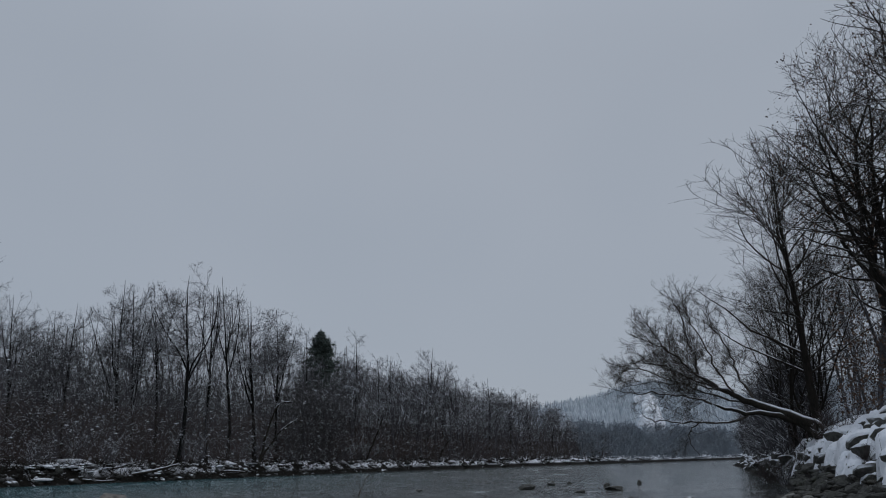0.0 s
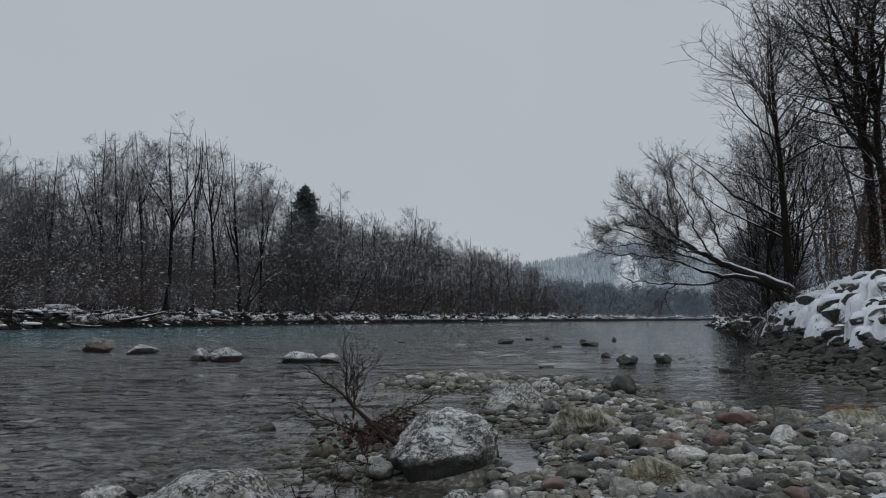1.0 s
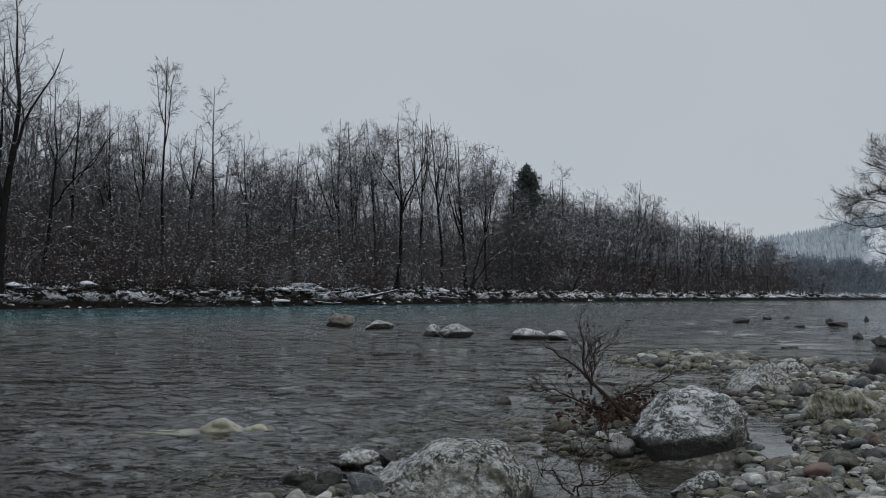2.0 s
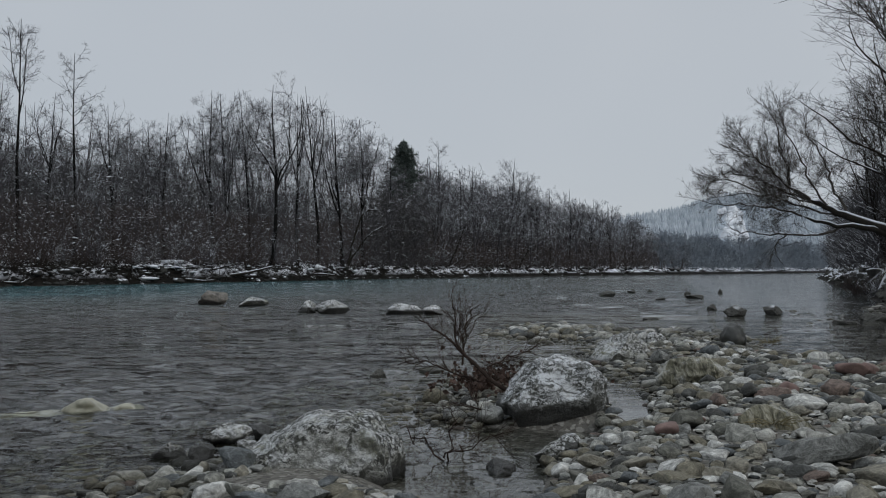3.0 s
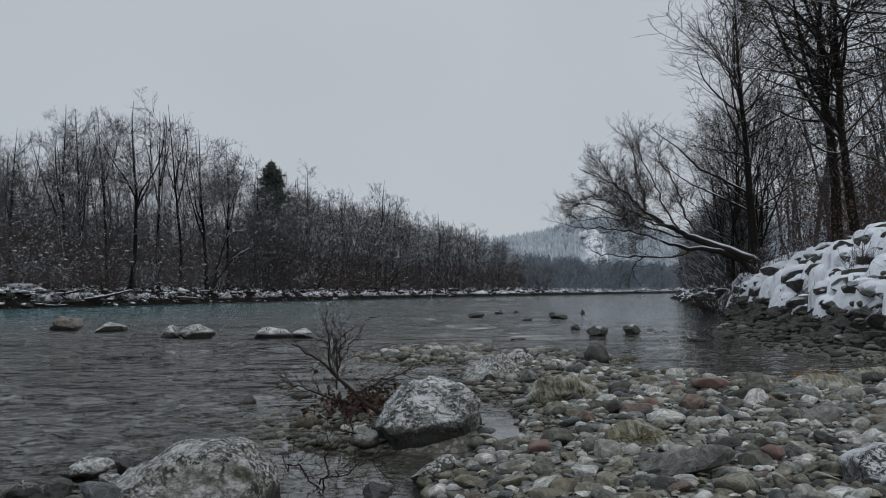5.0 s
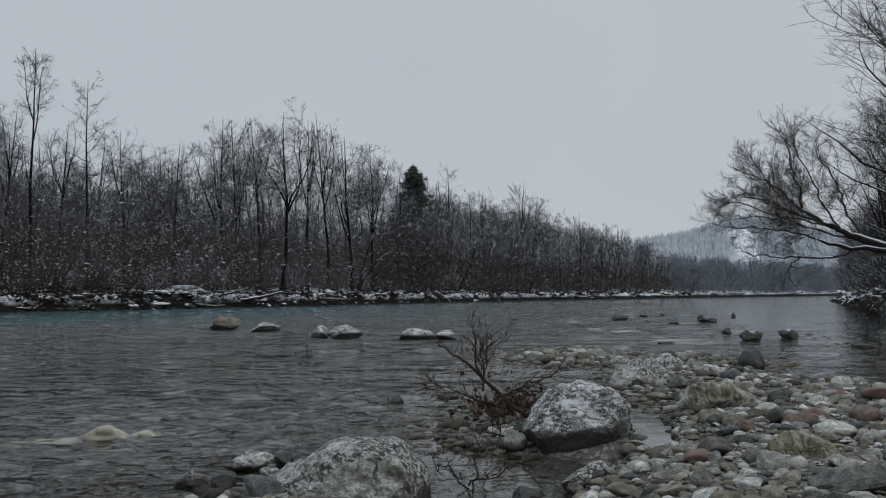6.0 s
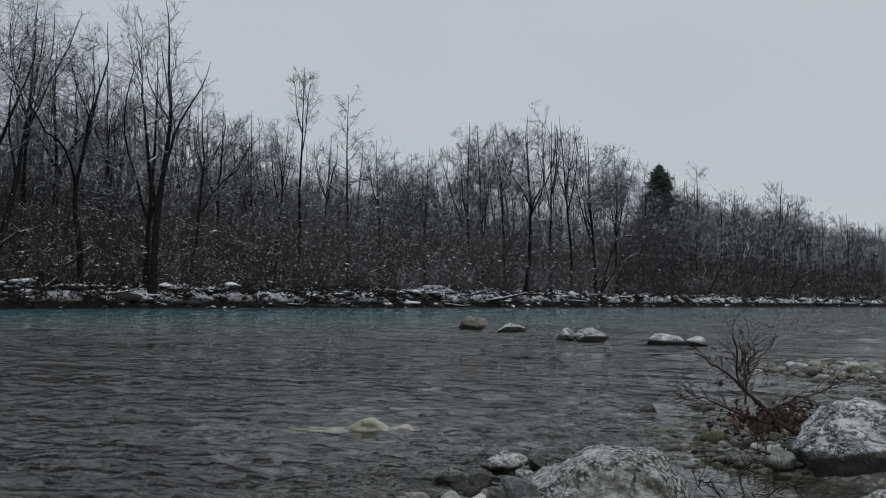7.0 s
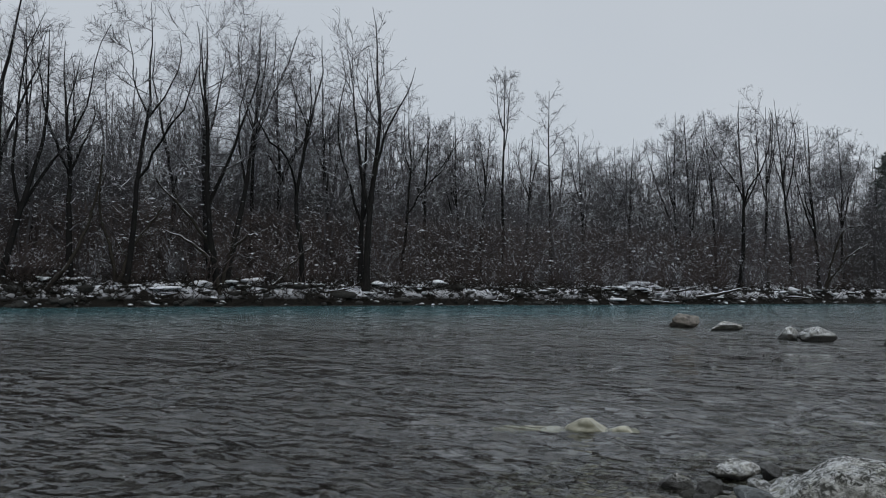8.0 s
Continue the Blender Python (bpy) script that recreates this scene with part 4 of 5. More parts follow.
# fallen and leaning trunks at the far water's edge
def log_mesh(seed, length, radius, bend, twigs=6):
    rng = np.random.default_rng(seed)
    soup = Soup()
    line = limb(rng, (-length / 2, 0, 0), (1, 0, 0.0), length, radius, radius * 0.45, 8, bend, 0)
    tube(soup, line, 8)
    fringe(rng, soup, line, twigs, length * 0.25, 45, radius * 0.3, 0.05, 0.3, 2)
    return soup.mesh("fallen_trunk", MAT_LOG)


MAT_LOG = bark_material("snowy_log", (0.014, 0.012, 0.010), (0.045, 0.04, 0.033), low=0.5, high=0.75, patch=(0.32, 0.42), scale=1.6)
for seed, az, off, length, radius, lean, turn in ((61, -18.2, -0.3, 6.5, 0.2, 0.10, 0.7), (62, -21.5, 0.2, 5, 0.16, 0.04, 0.4), (63, -24.0, 0.5, 4, 0.2, -0.05, 0.9), (64, -30, 0.6, 4.5, 0.15, 0.05, 0.5),
                                                    (65, -44, 0.3, 5, 0.17, 0.15, 0.9), (66, -33, 0.2, 4, 0.15, 0.05, 0.7), (67, -13.5, 0.4, 5, 0.16, 0.1, 0.2), (68, -52.6, 0.8, 4, 0.15, 0.1, 1.4), (69, -20.2, 0.6, 5, 0.13, 0.07, 0.5)):
    x, y = polar(az, on_far_bank(az, 48, max(off, 0.05)))
    ob = new("fallen_trunk", log_mesh(seed, length, radius, 0.06 if lean < 0.3 else 0.13))
    ob.matrix_world = Matrix.LocRotScale((x, y, 0.35 + max(off, 0.0) * 0.4 + math.sin(lean) * length / 2), Euler((0, -lean, turn)), None)
    tagged(ob, "snow-topped fallen trunk at the water's edge" if lean < 0.3 else "snow-lined trunk leaning from the bank", "log", "fallen trunks on the far bank")

# stones and lumps along the foot of the far bank
rng_edge = np.random.default_rng(7)
edge = Soup()
for _ in range(1300):
    az = rng_edge.uniform(-70, 12)
    t = rng_edge.uniform(-0.3, 2.8)
    x, y = polar(az, on_far_bank(az, 48, 0.0) + t)
    r = rng_edge.uniform(0.07, 0.26) * (1.9 if rng_edge.uniform() < 0.16 else 1.0)
    v, f = rock_shape(int(rng_edge.integers(40)), 2, 0.3, 4, 0.7)
    edge.add(placed(v, (r * rng_edge.uniform(1.2, 2.2), r, r), rng_edge.uniform(0, 6.28), (x, y, land(x, y) + r * 0.1)), f)
tagged(new("bank_rubble", edge.mesh("bank_rubble", MAT_RUBBLE)), "dark stones and clods with snow caps along the far bank", "rubble", kind="stuff")

mounds = Soup()
for az0, spread, number, deep in ((-60, 3, 50, 3), (-54, 2.5, 40, 3), (-49, 2.0, 40, 4), (-45, 1.5, 40, 4), (-40, 1.2, 20, 3), (-37.5, 0.5, 40, 2.5), (-24.5, 1.0, 40, 5), (-22.4, 1.2, 150, 6), (-17.5, 1.5, 26, 3), (-13, 2.5, 30, 3), (-6, 3, 12, 3)):
    for _ in range(number):
        az = az0 + rng_edge.normal() * spread
        x, y = polar(az, on_far_bank(az, 48, 0.0) + rng_edge.uniform(0.5, deep))
        r = min(0.55, 0.13 * math.exp(rng_edge.normal() * 0.6))
        v, f = rock_shape(int(rng_edge.integers(40)), 2, 0.9, 5, 0.7)
        mounds.add(placed(v, (r * rng_edge.uniform(1.3, 3.8), r * 1.2, r * rng_edge.uniform(0.25, 0.7)), rng_edge.uniform(0, 6.28), (x, y, land(x, y) + r * rng_edge.uniform(0.0, 0.9) + 0.05)), f)
tagged(new("snow_patches", mounds.mesh("snow_patches", MAT_SNOW)), "patches of snow lying on the far bank", "snow", kind="stuff")

# ---- the misty distance ----
def hill_height(x, y):
    a, d = math.degrees(math.atan2(x, y)), math.hypot(x, y)
    rise = ease(700, 960, d) * ease(-1, 9.5, a) * (1 - 0.35 * ease(24, 40, a))
    return 1.5 + (60 + 9 * math.sin(a * 0.55) + 8 * fbm((x, y, 3), 0.006, 3)) * rise


hill_xs, hill_ys = list(np.arange(-60, 900, 22.0)), list(np.arange(560, 1300, 22.0))
tagged(new("hill", sheet("hill", hill_xs, hill_ys, hill_height, MAT_HILL)), "distant wooded hill, its pale blue colour standing in for haze", "hill", kind="structure")
rng_hill = np.random.default_rng(8)
conifer = Soup()
for _ in range(6500):
    a, d = rng_hill.uniform(1, 34), rng_hill.uniform(700, 985)
    if 13.2 < a < 15.1 and d < 905:
        continue
    x, y = polar(a, d)
    h, r = rng_hill.uniform(7, 14), rng_hill.uniform(1.8, 3.4)
    z = hill_height(x, y) - 1
    ring = [(x + r * k * math.cos(t), y + r * k * math.sin(t), z + zz) for k, zz in ((1, h * 0.1), (0.62, h * 0.5)) for t in np.arange(5) * 1.2566]
    conifer.add(np.array(ring + [(x, y, z + h)]), [(i, (i + 1) % 5, 5 + (i + 1) % 5, 5 + i) for i in range(5)] + [(5 + i, 5 + (i + 1) % 5, 10) for i in range(5)])
tagged(new("hill_forest", conifer.mesh("hill_forest", MAT_HAZE_TREE, False)), "conifers covering the distant hill, haze put into their colour", "forest", kind="stuff")
face = Soup()
rng_f = np.random.default_rng(6)
for k in range(26):
    cv, cf = rock_shape(3 + k, 3, 0.6, 9, 1.0)
    cx, cy = polar(14.2 + rng_f.normal() * 0.35, rng_f.uniform(795, 890))
    face.add(placed(cv, (rng_f.uniform(5, 9), 5, rng_f.uniform(5, 10)), rng_f.uniform(0, 3), (cx, cy, hill_height(cx, cy))), cf)
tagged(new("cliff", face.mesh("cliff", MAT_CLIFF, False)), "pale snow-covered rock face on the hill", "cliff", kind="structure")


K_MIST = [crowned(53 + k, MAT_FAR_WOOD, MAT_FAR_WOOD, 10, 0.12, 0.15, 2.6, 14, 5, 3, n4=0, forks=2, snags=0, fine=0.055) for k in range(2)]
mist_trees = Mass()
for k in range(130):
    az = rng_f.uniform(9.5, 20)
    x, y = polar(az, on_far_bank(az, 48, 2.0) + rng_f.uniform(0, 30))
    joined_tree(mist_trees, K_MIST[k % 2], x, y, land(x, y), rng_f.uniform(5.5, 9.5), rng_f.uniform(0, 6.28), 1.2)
tagged(new("far_wood", mist_trees.mesh("far_wood", MAT_FAR_WOOD)), "bare trees at the bend of the river, mist put into their colour", "wood", kind="stuff")
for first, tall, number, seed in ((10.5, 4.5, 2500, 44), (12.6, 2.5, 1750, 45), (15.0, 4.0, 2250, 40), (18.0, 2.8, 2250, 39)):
    thicket("far_wood", seed, far_spots(first, first + 4.5, 0.5, 40), number, -1.0, tall, 2.6, 0.06, MAT_FAR_WOOD, "bare wood at the bend of the river, coloured as in mist", 0.7)

# ---- the near bank on the far side of the bar ----
def foot(y, inward):
    """The x of the right bank, that many metres in from its foot."""
    x = 6.0
    while -side_of(RIGHT_BANK, x, y) < inward:
        x += 0.1
    return x


ROCKS = [mesh_of("rock", *rock_shape(70 + k, 3, 0.5, 12, 0.8), MAT_BANK_ROCK) for k in range(6)]
MAT_BARE_ROCK = bank_rock_material("bare_bank_rock", 0.75, (0.6, 0.7))
BARE = [mesh_of("rock", *rock_shape(80 + k, 3, 0.5, 12, 0.8), MAT_BARE_ROCK) for k in range(4)]


def boulder(me, x, y, z, sx, sy, sz, turn, label, name="boulder", group="", tilt=0.0):
    ob = new(name, me)
    ob.matrix_world = Matrix.LocRotScale((x, y, z), Euler((tilt, tilt * 0.6, turn)), (sx, sy, sz))
    return tagged(ob, label, "rock", group)


# riprap along the foot and up the slope: x, y, radius, metres in from the foot
rng_bank = np.random.default_rng(9)
RIPRAP = []
for _ in range(2600):
    y = rng_bank.uniform(11, 42)
    inward = rng_bank.uniform(-0.2, 5.6)
    x = foot(y, max(0.0, inward)) + min(0.0, inward)
    r = rng_bank.uniform(0.26, 0.50) * (1.35 if rng_bank.uniform() < 0.15 else 1.0) * (0.62 if inward < 0.7 else 1.0)
    if all((x - a) ** 2 + (y - b) ** 2 > (0.80 * (r + q)) ** 2 for a, b, q, w in RIPRAP):
        RIPRAP.append((x, y, r, inward))
    if len(RIPRAP) > 330:
        break
pillows = {}
for x, y, r, inward in RIPRAP:
    low = inward < 0.7
    z = land(x, y) + r * (0.10 if low else 0.40)
    boulder((BARE if low else ROCKS)[int(rng_bank.integers(4))], x, y, z, r * 1.3, r, r * 0.85, rng_bank.uniform(0, 6.28),
            "dark wet boulder at the foot of the bank" if low else "dark riprap boulder capped with snow", "boulder", "boulders of the river bank", rng_bank.normal() * 0.2)
    if not low:
        top, px, py = z + r * 0.62 + rng_bank.uniform(0.0, 0.07), x + r * rng_bank.uniform(0.3, 0.75), y + r * rng_bank.uniform(0.0, 0.6)
        pillows.setdefault((int(px), int(py)), []).append((px, py, r * rng_bank.uniform(1.0, 1.5), r * rng_bank.uniform(0.7, 0.95), top, rng_bank.normal() * 0.6 - 0.3))


def drift(x, y):
    """Snow that lies as pillows on the boulders and fills the slope above them."""
    d = -side_of(RIGHT_BANK, x, y)
    ground_z = land(x, y)
    wob = fbm((x, y, 7), 1.6, 4)
    wx, wy = x + 0.22 * fbm((x, y, 3), 2.4, 3), y + 0.22 * fbm((x, y, 11), 2.4, 3)
    best = ground_z - 0.40 + 0.62 * ease(1.6, 5.2, d) * (0.75 + 0.25 * ease(32, 26, y)) + 0.16 * wob - 0.2 * ease(30, 36, y)
    for i in range(int(x) - 1, int(x) + 2):
        for j in range(int(y) - 1, int(y) + 2):
            for px, py, a, b, top, turn in pillows.get((i, j), ()):
                dx, dy = wx - px, wy - py
                u, v = (dx * math.cos(turn) + dy * math.sin(turn)) / a, (dy * math.cos(turn) - dx * math.sin(turn)) / b
                q = u * u + v * v + 0.6 * wob
                if q < 2.0:
                    best = max(best, top + 0.07 * wob - 0.5 * b * max(q, 0.0) ** 1.6)
    return best - 1.6 * max(0.0, 0.7 - d)


snow_xs, snow_ys = list(np.arange(8.6, 23, 0.095)), list(np.arange(10, 43, 0.105))
tagged(new("snow_bank", sheet("snow_bank", snow_xs, snow_ys, drift, MAT_SNOW)), "lumpy fresh snow on the stony river bank", "snow", kind="structure")
for k in range(60):
    y = rng_bank.uniform(42, 112)
    x = foot(y, abs(rng_bank.normal()) * 1.5)
    r = rng_bank.uniform(0.3, 0.62)
    boulder(ROCKS[int(rng_bank.integers(4))], x, y, land(x, y) - r * 0.05, r * 1.3, r, r * 0.9, rng_bank.uniform(0, 6.28), "dark riprap boulder capped with snow", "boulder", "boulders of the river bank")

NEAR = (MAT_BARK_NEAR, MAT_TWIG_NEAR)


def facing(az):
    """Unit vectors to the right and ahead, seen along an azimuth."""
    a = radians(az)
    return np.array((math.cos(a), -math.sin(a), 0)), np.array((math.sin(a), math.cos(a), 0))


def smooth_course(pts, r0, r1, rng, wobble):
    """A tapering branch that curves through the given points."""
    pts = [np.array(q, float) for q in pts]
    ends = [pts[0] * 2 - pts[1]] + pts + [pts[-1] * 2 - pts[-2]]
    fine = []
    for a, b, c, d in zip(ends, ends[1:], ends[2:], ends[3:]):
        for t in (0, 0.25, 0.5, 0.75):
            q = 0.5 * (2 * b + (c - a) * t + (2 * a - 5 * b + 4 * c - d) * t ** 2 + (3 * b - a - 3 * c + d) * t ** 3)
            fine.append(q + (rng.normal(size=3) * wobble if fine else 0))
    fine.append(pts[-1])
    return np.array(fine), np.linspace(r0, r1, len(fine))


def guided(limbs, az, rng, twigs, n2, n3, n4, long, radius, wobble=0.35, fine=None):
    """Branches along hand-set courses (right, up, ahead), with their twigs: one mesh."""
    mass = Mass()
    fine = fine or radius * 0.6
    e, n = facing(az)
    for course, r0, r1, share in limbs:
        pts, rad = smooth_course([e * u + n * w + np.array((0, 0, v)) for u, v, w in course], r0, r1, rng, 0.08 * wobble)
        for a in range(len(pts) - 1):
            mass.tubes(pts[None, a:a + 2], rad[a:a + 1], rad[a + 1:a + 2], 6)
        q, way, t, who = shoots(rng, pts[None], int(twigs * share), 0.10, 18, 58, 0.2)
        ln = long * rng.uniform(0.35, 1.15, len(t)) * (1.2 - 0.65 * t)
        b = strands(rng, q, way, ln, 6, 0.09, 0.03)
        mass.tubes(b, radius, fine * 0.6)
        twigged(rng, mass, b, ln, n2, n3, n4, fine, 0.32, (20, 48), 0.03, 0.08)
    return mass


# crooked trunks and low limbs with snow along their tops, on the far bank: azimuth, metres in, (right, up) courses, radius
for az, inward, courses, radius in (
        (-11.5, 2.0, (((0, -0.3), (0.5, 0.9), (1.5, 2.3), (2.7, 3.9), (4.5, 5.1)), ((0.2, -0.3), (0.4, 0.8), (1.2, 4.3), (2.3, 6.8), (3.9, 7.2))), 0.17),
        (-50.6, 0.8, (((0, -0.3), (-0.6, 3.0), (-2.7, 5.7), (-4.4, 7.6)), ((0, 0.2), (-0.8, 2.2), (-2.4, 3.6), (-3.8, 4.2)), ((0.1, 0.5), (0.6, 2.6), (1.6, 3.8), (2.4, 4.0))), 0.15),
        (-57.0, 1.0, (((0, -0.3), (0.7, 1.8), (1.8, 3.8), (2.9, 5.4)), ((0, -0.2), (-0.3, 2.0), (-1.0, 4.4), (-1.2, 7.2))), 0.15),
        (-61.0, 1.0, (((0, -0.3), (1.2, 1.4), (2.2, 3.4), (2.8, 6.0), (3.1, 8.5)),), 0.15),
        (-47.5, 1.0, (((0, -0.2), (1.0, 0.8), (2.2, 2.3), (3.2, 3.0)),), 0.12),
        (-4.6, 2.0, (((0, -0.3), (0.8, 1.6), (1.6, 3.4), (2.6, 6.0)), ((0.2, -0.2), (1.8, 1.0), (3.0, 2.2))), 0.14),
        (0.2, 2.0, (((0, -0.3), (0.9, 1.8), (2.2, 3.6), (3.0, 4.0)),), 0.14)):
    x, y = polar(az, on_far_bank(az, 48, inward))
    mass = guided([([(u, v, 0.25 * math.sin(3 * v)) for u, v in c], radius, radius * 0.35, 1.0) for c in courses], az, np.random.default_rng(int(200 - az)), 7, 4, 3, 0, 1.6, radius * 0.22, 0.6, 0.016)
    ob = new("crooked_tree", mass.mesh("crooked_tree", MAT_LOG))
    ob.matrix_world = pose(x, y, land(x, y))
    tagged(ob, "crooked leaning trunk with snow along its top", "tree", "leaning trunks on the far bank")

# the willow that leans out over the water
W_AZ, W_D = 23.9, 41.0
wx, wy = polar(W_AZ, W_D)
rng_w = np.random.default_rng(101)
willow = new("leaning_willow")
willow.matrix_world = pose(wx, wy, 2.35)
tagged(willow, "bare willow leaning low over the river, snow along its limbs", "tree")
trunk_soup = Soup()
e, n = facing(W_AZ)
for course, r0, r1 in ((((0.9, -0.7, 0), (0.1, 0.2, 0), (-1.7, 1.0, 0), (-2.85, 1.5, -0.1), (-3.8, 2.05, -0.1)), 0.30, 0.09),
                       (((0.3, -0.3, 0), (-0.7, 0.42, -0.05), (-1.7, 0.72, -0.3), (-2.9, 0.85, -0.5), (-4.0, 1.25, -0.5)), 0.19, 0.06)):
    tube(trunk_soup, smooth_course([e * u + n * w + np.array((0, 0, v)) for u, v, w in course], r0, r1, rng_w, 0.03), 9)
part("trunk", trunk_soup.mesh("trunk", MAT_LOG), willow, "dark leaning trunk with a ridge of snow")
crown_soup = guided((
    (((-3.7, 2.0, -0.1), (-4.5, 2.6, 0.0), (-4.65, 3.5, 0.2), (-4.95, 4.6, 0.4), (-5.2, 5.8, 0.6), (-5.65, 6.6, 0.7)), 0.075, 0.012, 1.1),
    (((-3.7, 2.0, -0.1), (-4.7, 2.75, -0.4), (-5.5, 3.6, -0.7), (-6.3, 4.1, -1.0), (-7.3, 4.6, -1.3)), 0.07, 0.012, 1.2),
    (((-3.2, 1.7, 0.0), (-5.0, 2.6, -0.3), (-5.9, 3.05, -0.5), (-7.0, 3.3, -0.9), (-8.0, 3.0, -1.0)), 0.07, 0.012, 1.2),
    (((-4.0, 1.25, -0.5), (-4.9, 1.6, -0.8), (-6.2, 1.75, -0.9), (-7.5, 1.85, -1.2), (-8.4, 2.1, -1.4)), 0.055, 0.012, 1.0),
    (((-2.4, 0.75, -0.4), (-3.3, 0.4, -0.6), (-4.6, 0.4, -0.9), (-5.8, 0.5, -1.0), (-6.7, 0.6, -1.2), (-7.1, 1.0, -1.3)), 0.065, 0.012, 0.5),
    (((-2.1, 1.15, 0.0), (-2.6, 2.1, 0.3), (-2.95, 3.0, 0.5), (-3.2, 3.9, 0.5), (-3.8, 5.0, 0.6), (-4.0, 6.0, 0.5)), 0.065, 0.012, 1.1),
    (((-1.7, 1.0, 0.0), (-3.7, 1.6, 0.4), (-5.0, 2.1, 0.7), (-6.4, 2.75, 0.9), (-7.6, 3.2, 1.0), (-8.3, 3.0, 1.0)), 0.06, 0.012, 1.2),
    (((-4.4, 2.5, 0.0), (-5.6, 3.4, 0.5), (-6.4, 4.6, 0.8), (-6.9, 5.4, 0.8)), 0.045, 0.010, 1.1),
    (((-2.85, 1.5, 0.0), (-3.6, 2.7, -0.5), (-4.1, 4.0, -0.8), (-4.6, 5.2, -1.0), (-4.8, 6.0, -1.0)), 0.05, 0.010, 1.0),
    (((-3.3, 1.7, 0.0), (-4.6, 2.2, 0.8), (-6.0, 2.4, 1.2), (-7.6, 2.5, 1.5), (-8.2, 2.4, 1.5)), 0.05, 0.010, 1.0),
    (((-4.6, 0.4, -0.9), (-5.0, 0.1, -0.9), (-5.0, -0.5, -0.9), (-4.7, -1.0, -0.9)), 0.035, 0.008, 0.1)), W_AZ, rng_w, 26, 6, 4, 2, 2.0, 0.012, 0.5, 0.007)
part("crown", crown_soup.mesh("crown", MAT_WILLOW), willow, "fan of fine bare twigs")

# the trees above it
MAT_DRY_LEAF = hill_material("dry_brown_leaves", (0.045, 0.026, 0.018), (0.12, 0.075, 0.05), 3)
K_ASH = crowned(111, *NEAR, 15, 0.17, 0.20, 4.2, 46, 6, 3, n4=1, forks=1, wander=0.02, snags=2, steep=0.28, fine=0.011, low=0.36, fork_at=(0.4, 0.6), bend=0.05)
K_STEMS = crowned(112, *NEAR, 10, 0.09, 0.16, 3.4, 28, 6, 3, n4=1, forks=2, stems=3, lean=0.26, wander=0.05, snags=2, steep=0.2, fine=0.010, low=0.55)
K_OAK = crowned(113, *NEAR, 16, 0.25, 0.18, 4.8, 34, 6, 4, n4=1, forks=4, wander=0.085, snags=8, fine=0.012, low=0.55, leaf=(MAT_DRY_LEAF, 1500))
K_OAK2 = crowned(114, *NEAR, 16, 0.22, 0.18, 4.8, 34, 6, 4, n4=1, forks=4, wander=0.08, snags=8, fine=0.012, low=0.55, leaf=(MAT_DRY_LEAF, 1500))
for kind, name, az, d, hgt, turn, wide, label, tilt in (
        (K_ASH, "tree", 24.5, 41.5, 14.8, 0.6, 1.28, "slender bare ash with ascending branches", (0.0, -0.09)),
        (K_STEMS, "tree", 23.3, 43.5, 10.5, 2.1, 1.05, "many-stemmed bare tree leaning towards the river", (0.0, -0.26)),
        (K_STEMS, "tree", 24.0, 46, 11.5, 4.0, 1.0, "many-stemmed bare tree leaning towards the river", (0.0, -0.12)),
        (K_STEMS, "tree", 23.2, 48, 10.5, 5.2, 1.0, "many-stemmed bare tree leaning towards the river", (0.0, -0.2)),
        (K_OAK, "tree", 29.1, 33, 13.6, 0.3, 1.0, "large dark tree with crooked spreading limbs", (0.0, 0.0)),
        (K_OAK2, "tree", 30.2, 32.5, 14.5, 2.5, 1.0, "large dark tree with crooked spreading limbs", (0.0, 0.0)),
        (K_OAK2, "tree", 34.5, 30, 15, 4.5, 1.0, "large dark tree with crooked spreading limbs", (0.0, 0.0)),
        (K_OAK, "tree", 39, 29, 15, 1.5, 1.0, "large dark tree with crooked spreading limbs", (0.0, 0.0))):
    x, y = polar(az, d)
    plant(kind, name, x, y, hgt, turn, label, "trees on the snowy bank", wide, None, "tree", tilt)
rng_r = np.random.default_rng(12)
for k in range(44):
    az = rng_r.uniform(19.5, 50) if k < 30 else rng_r.uniform(26, 45)
    d = rng_r.uniform(44, 75) if az < 27 else rng_r.uniform(34, 62)
    x, y = polar(az, d)
    if -side_of(RIGHT_BANK, x, y) < 4:
        continue
    plant(FILLERS[rng_r.integers(len(FILLERS))], "tree", x, y, rng_r.uniform(11, 15), rng_r.uniform(0, 6.28), "bare tree in the wood above the bank", "trees of the near wood", 1.1)


def near_spots(a0, a1, d0, d1, inward):
    def pick(rng, count):
        rows = []
        while len(rows) < count:
            x, y = polar(rng.uniform(a0, a1), rng.uniform(d0, d1))
            d = -side_of(RIGHT_BANK, x, y)
            if d > inward:
                rows.append((x, y, 2.2 + 0.03 * d))
        return np.array(rows)
    return pick


thicket("undergrowth", 46, near_spots(20, 52, 42, 80, 6), 8000, 0.5, 6.0, 1.8, 0.018, MAT_TWIG, "dense bare undergrowth in the wood above the bank")
thicket("undergrowth", 46, near_spots(26.5, 52, 38, 70, 5), 3000, 1.0, 10.0, 1.6, 0.017, MAT_TWIG_RED, "dense brown undergrowth behind the snowy bank")
thicket("undergrowth", 47, near_spots(22, 52, 30, 48, 4.5), 9000, 0.0, 3.2, 1.1, 0.014, MAT_TWIG_RED, "red-brown brushwood on top of the snowy bank")
thicket("undergrowth", 48, near_spots(14, 24.5, 47, 120, 0.5), 16000, -1.0, 4.0, 1.5, 0.035, MAT_TWIG, "dark brush along the bank beyond the willow")
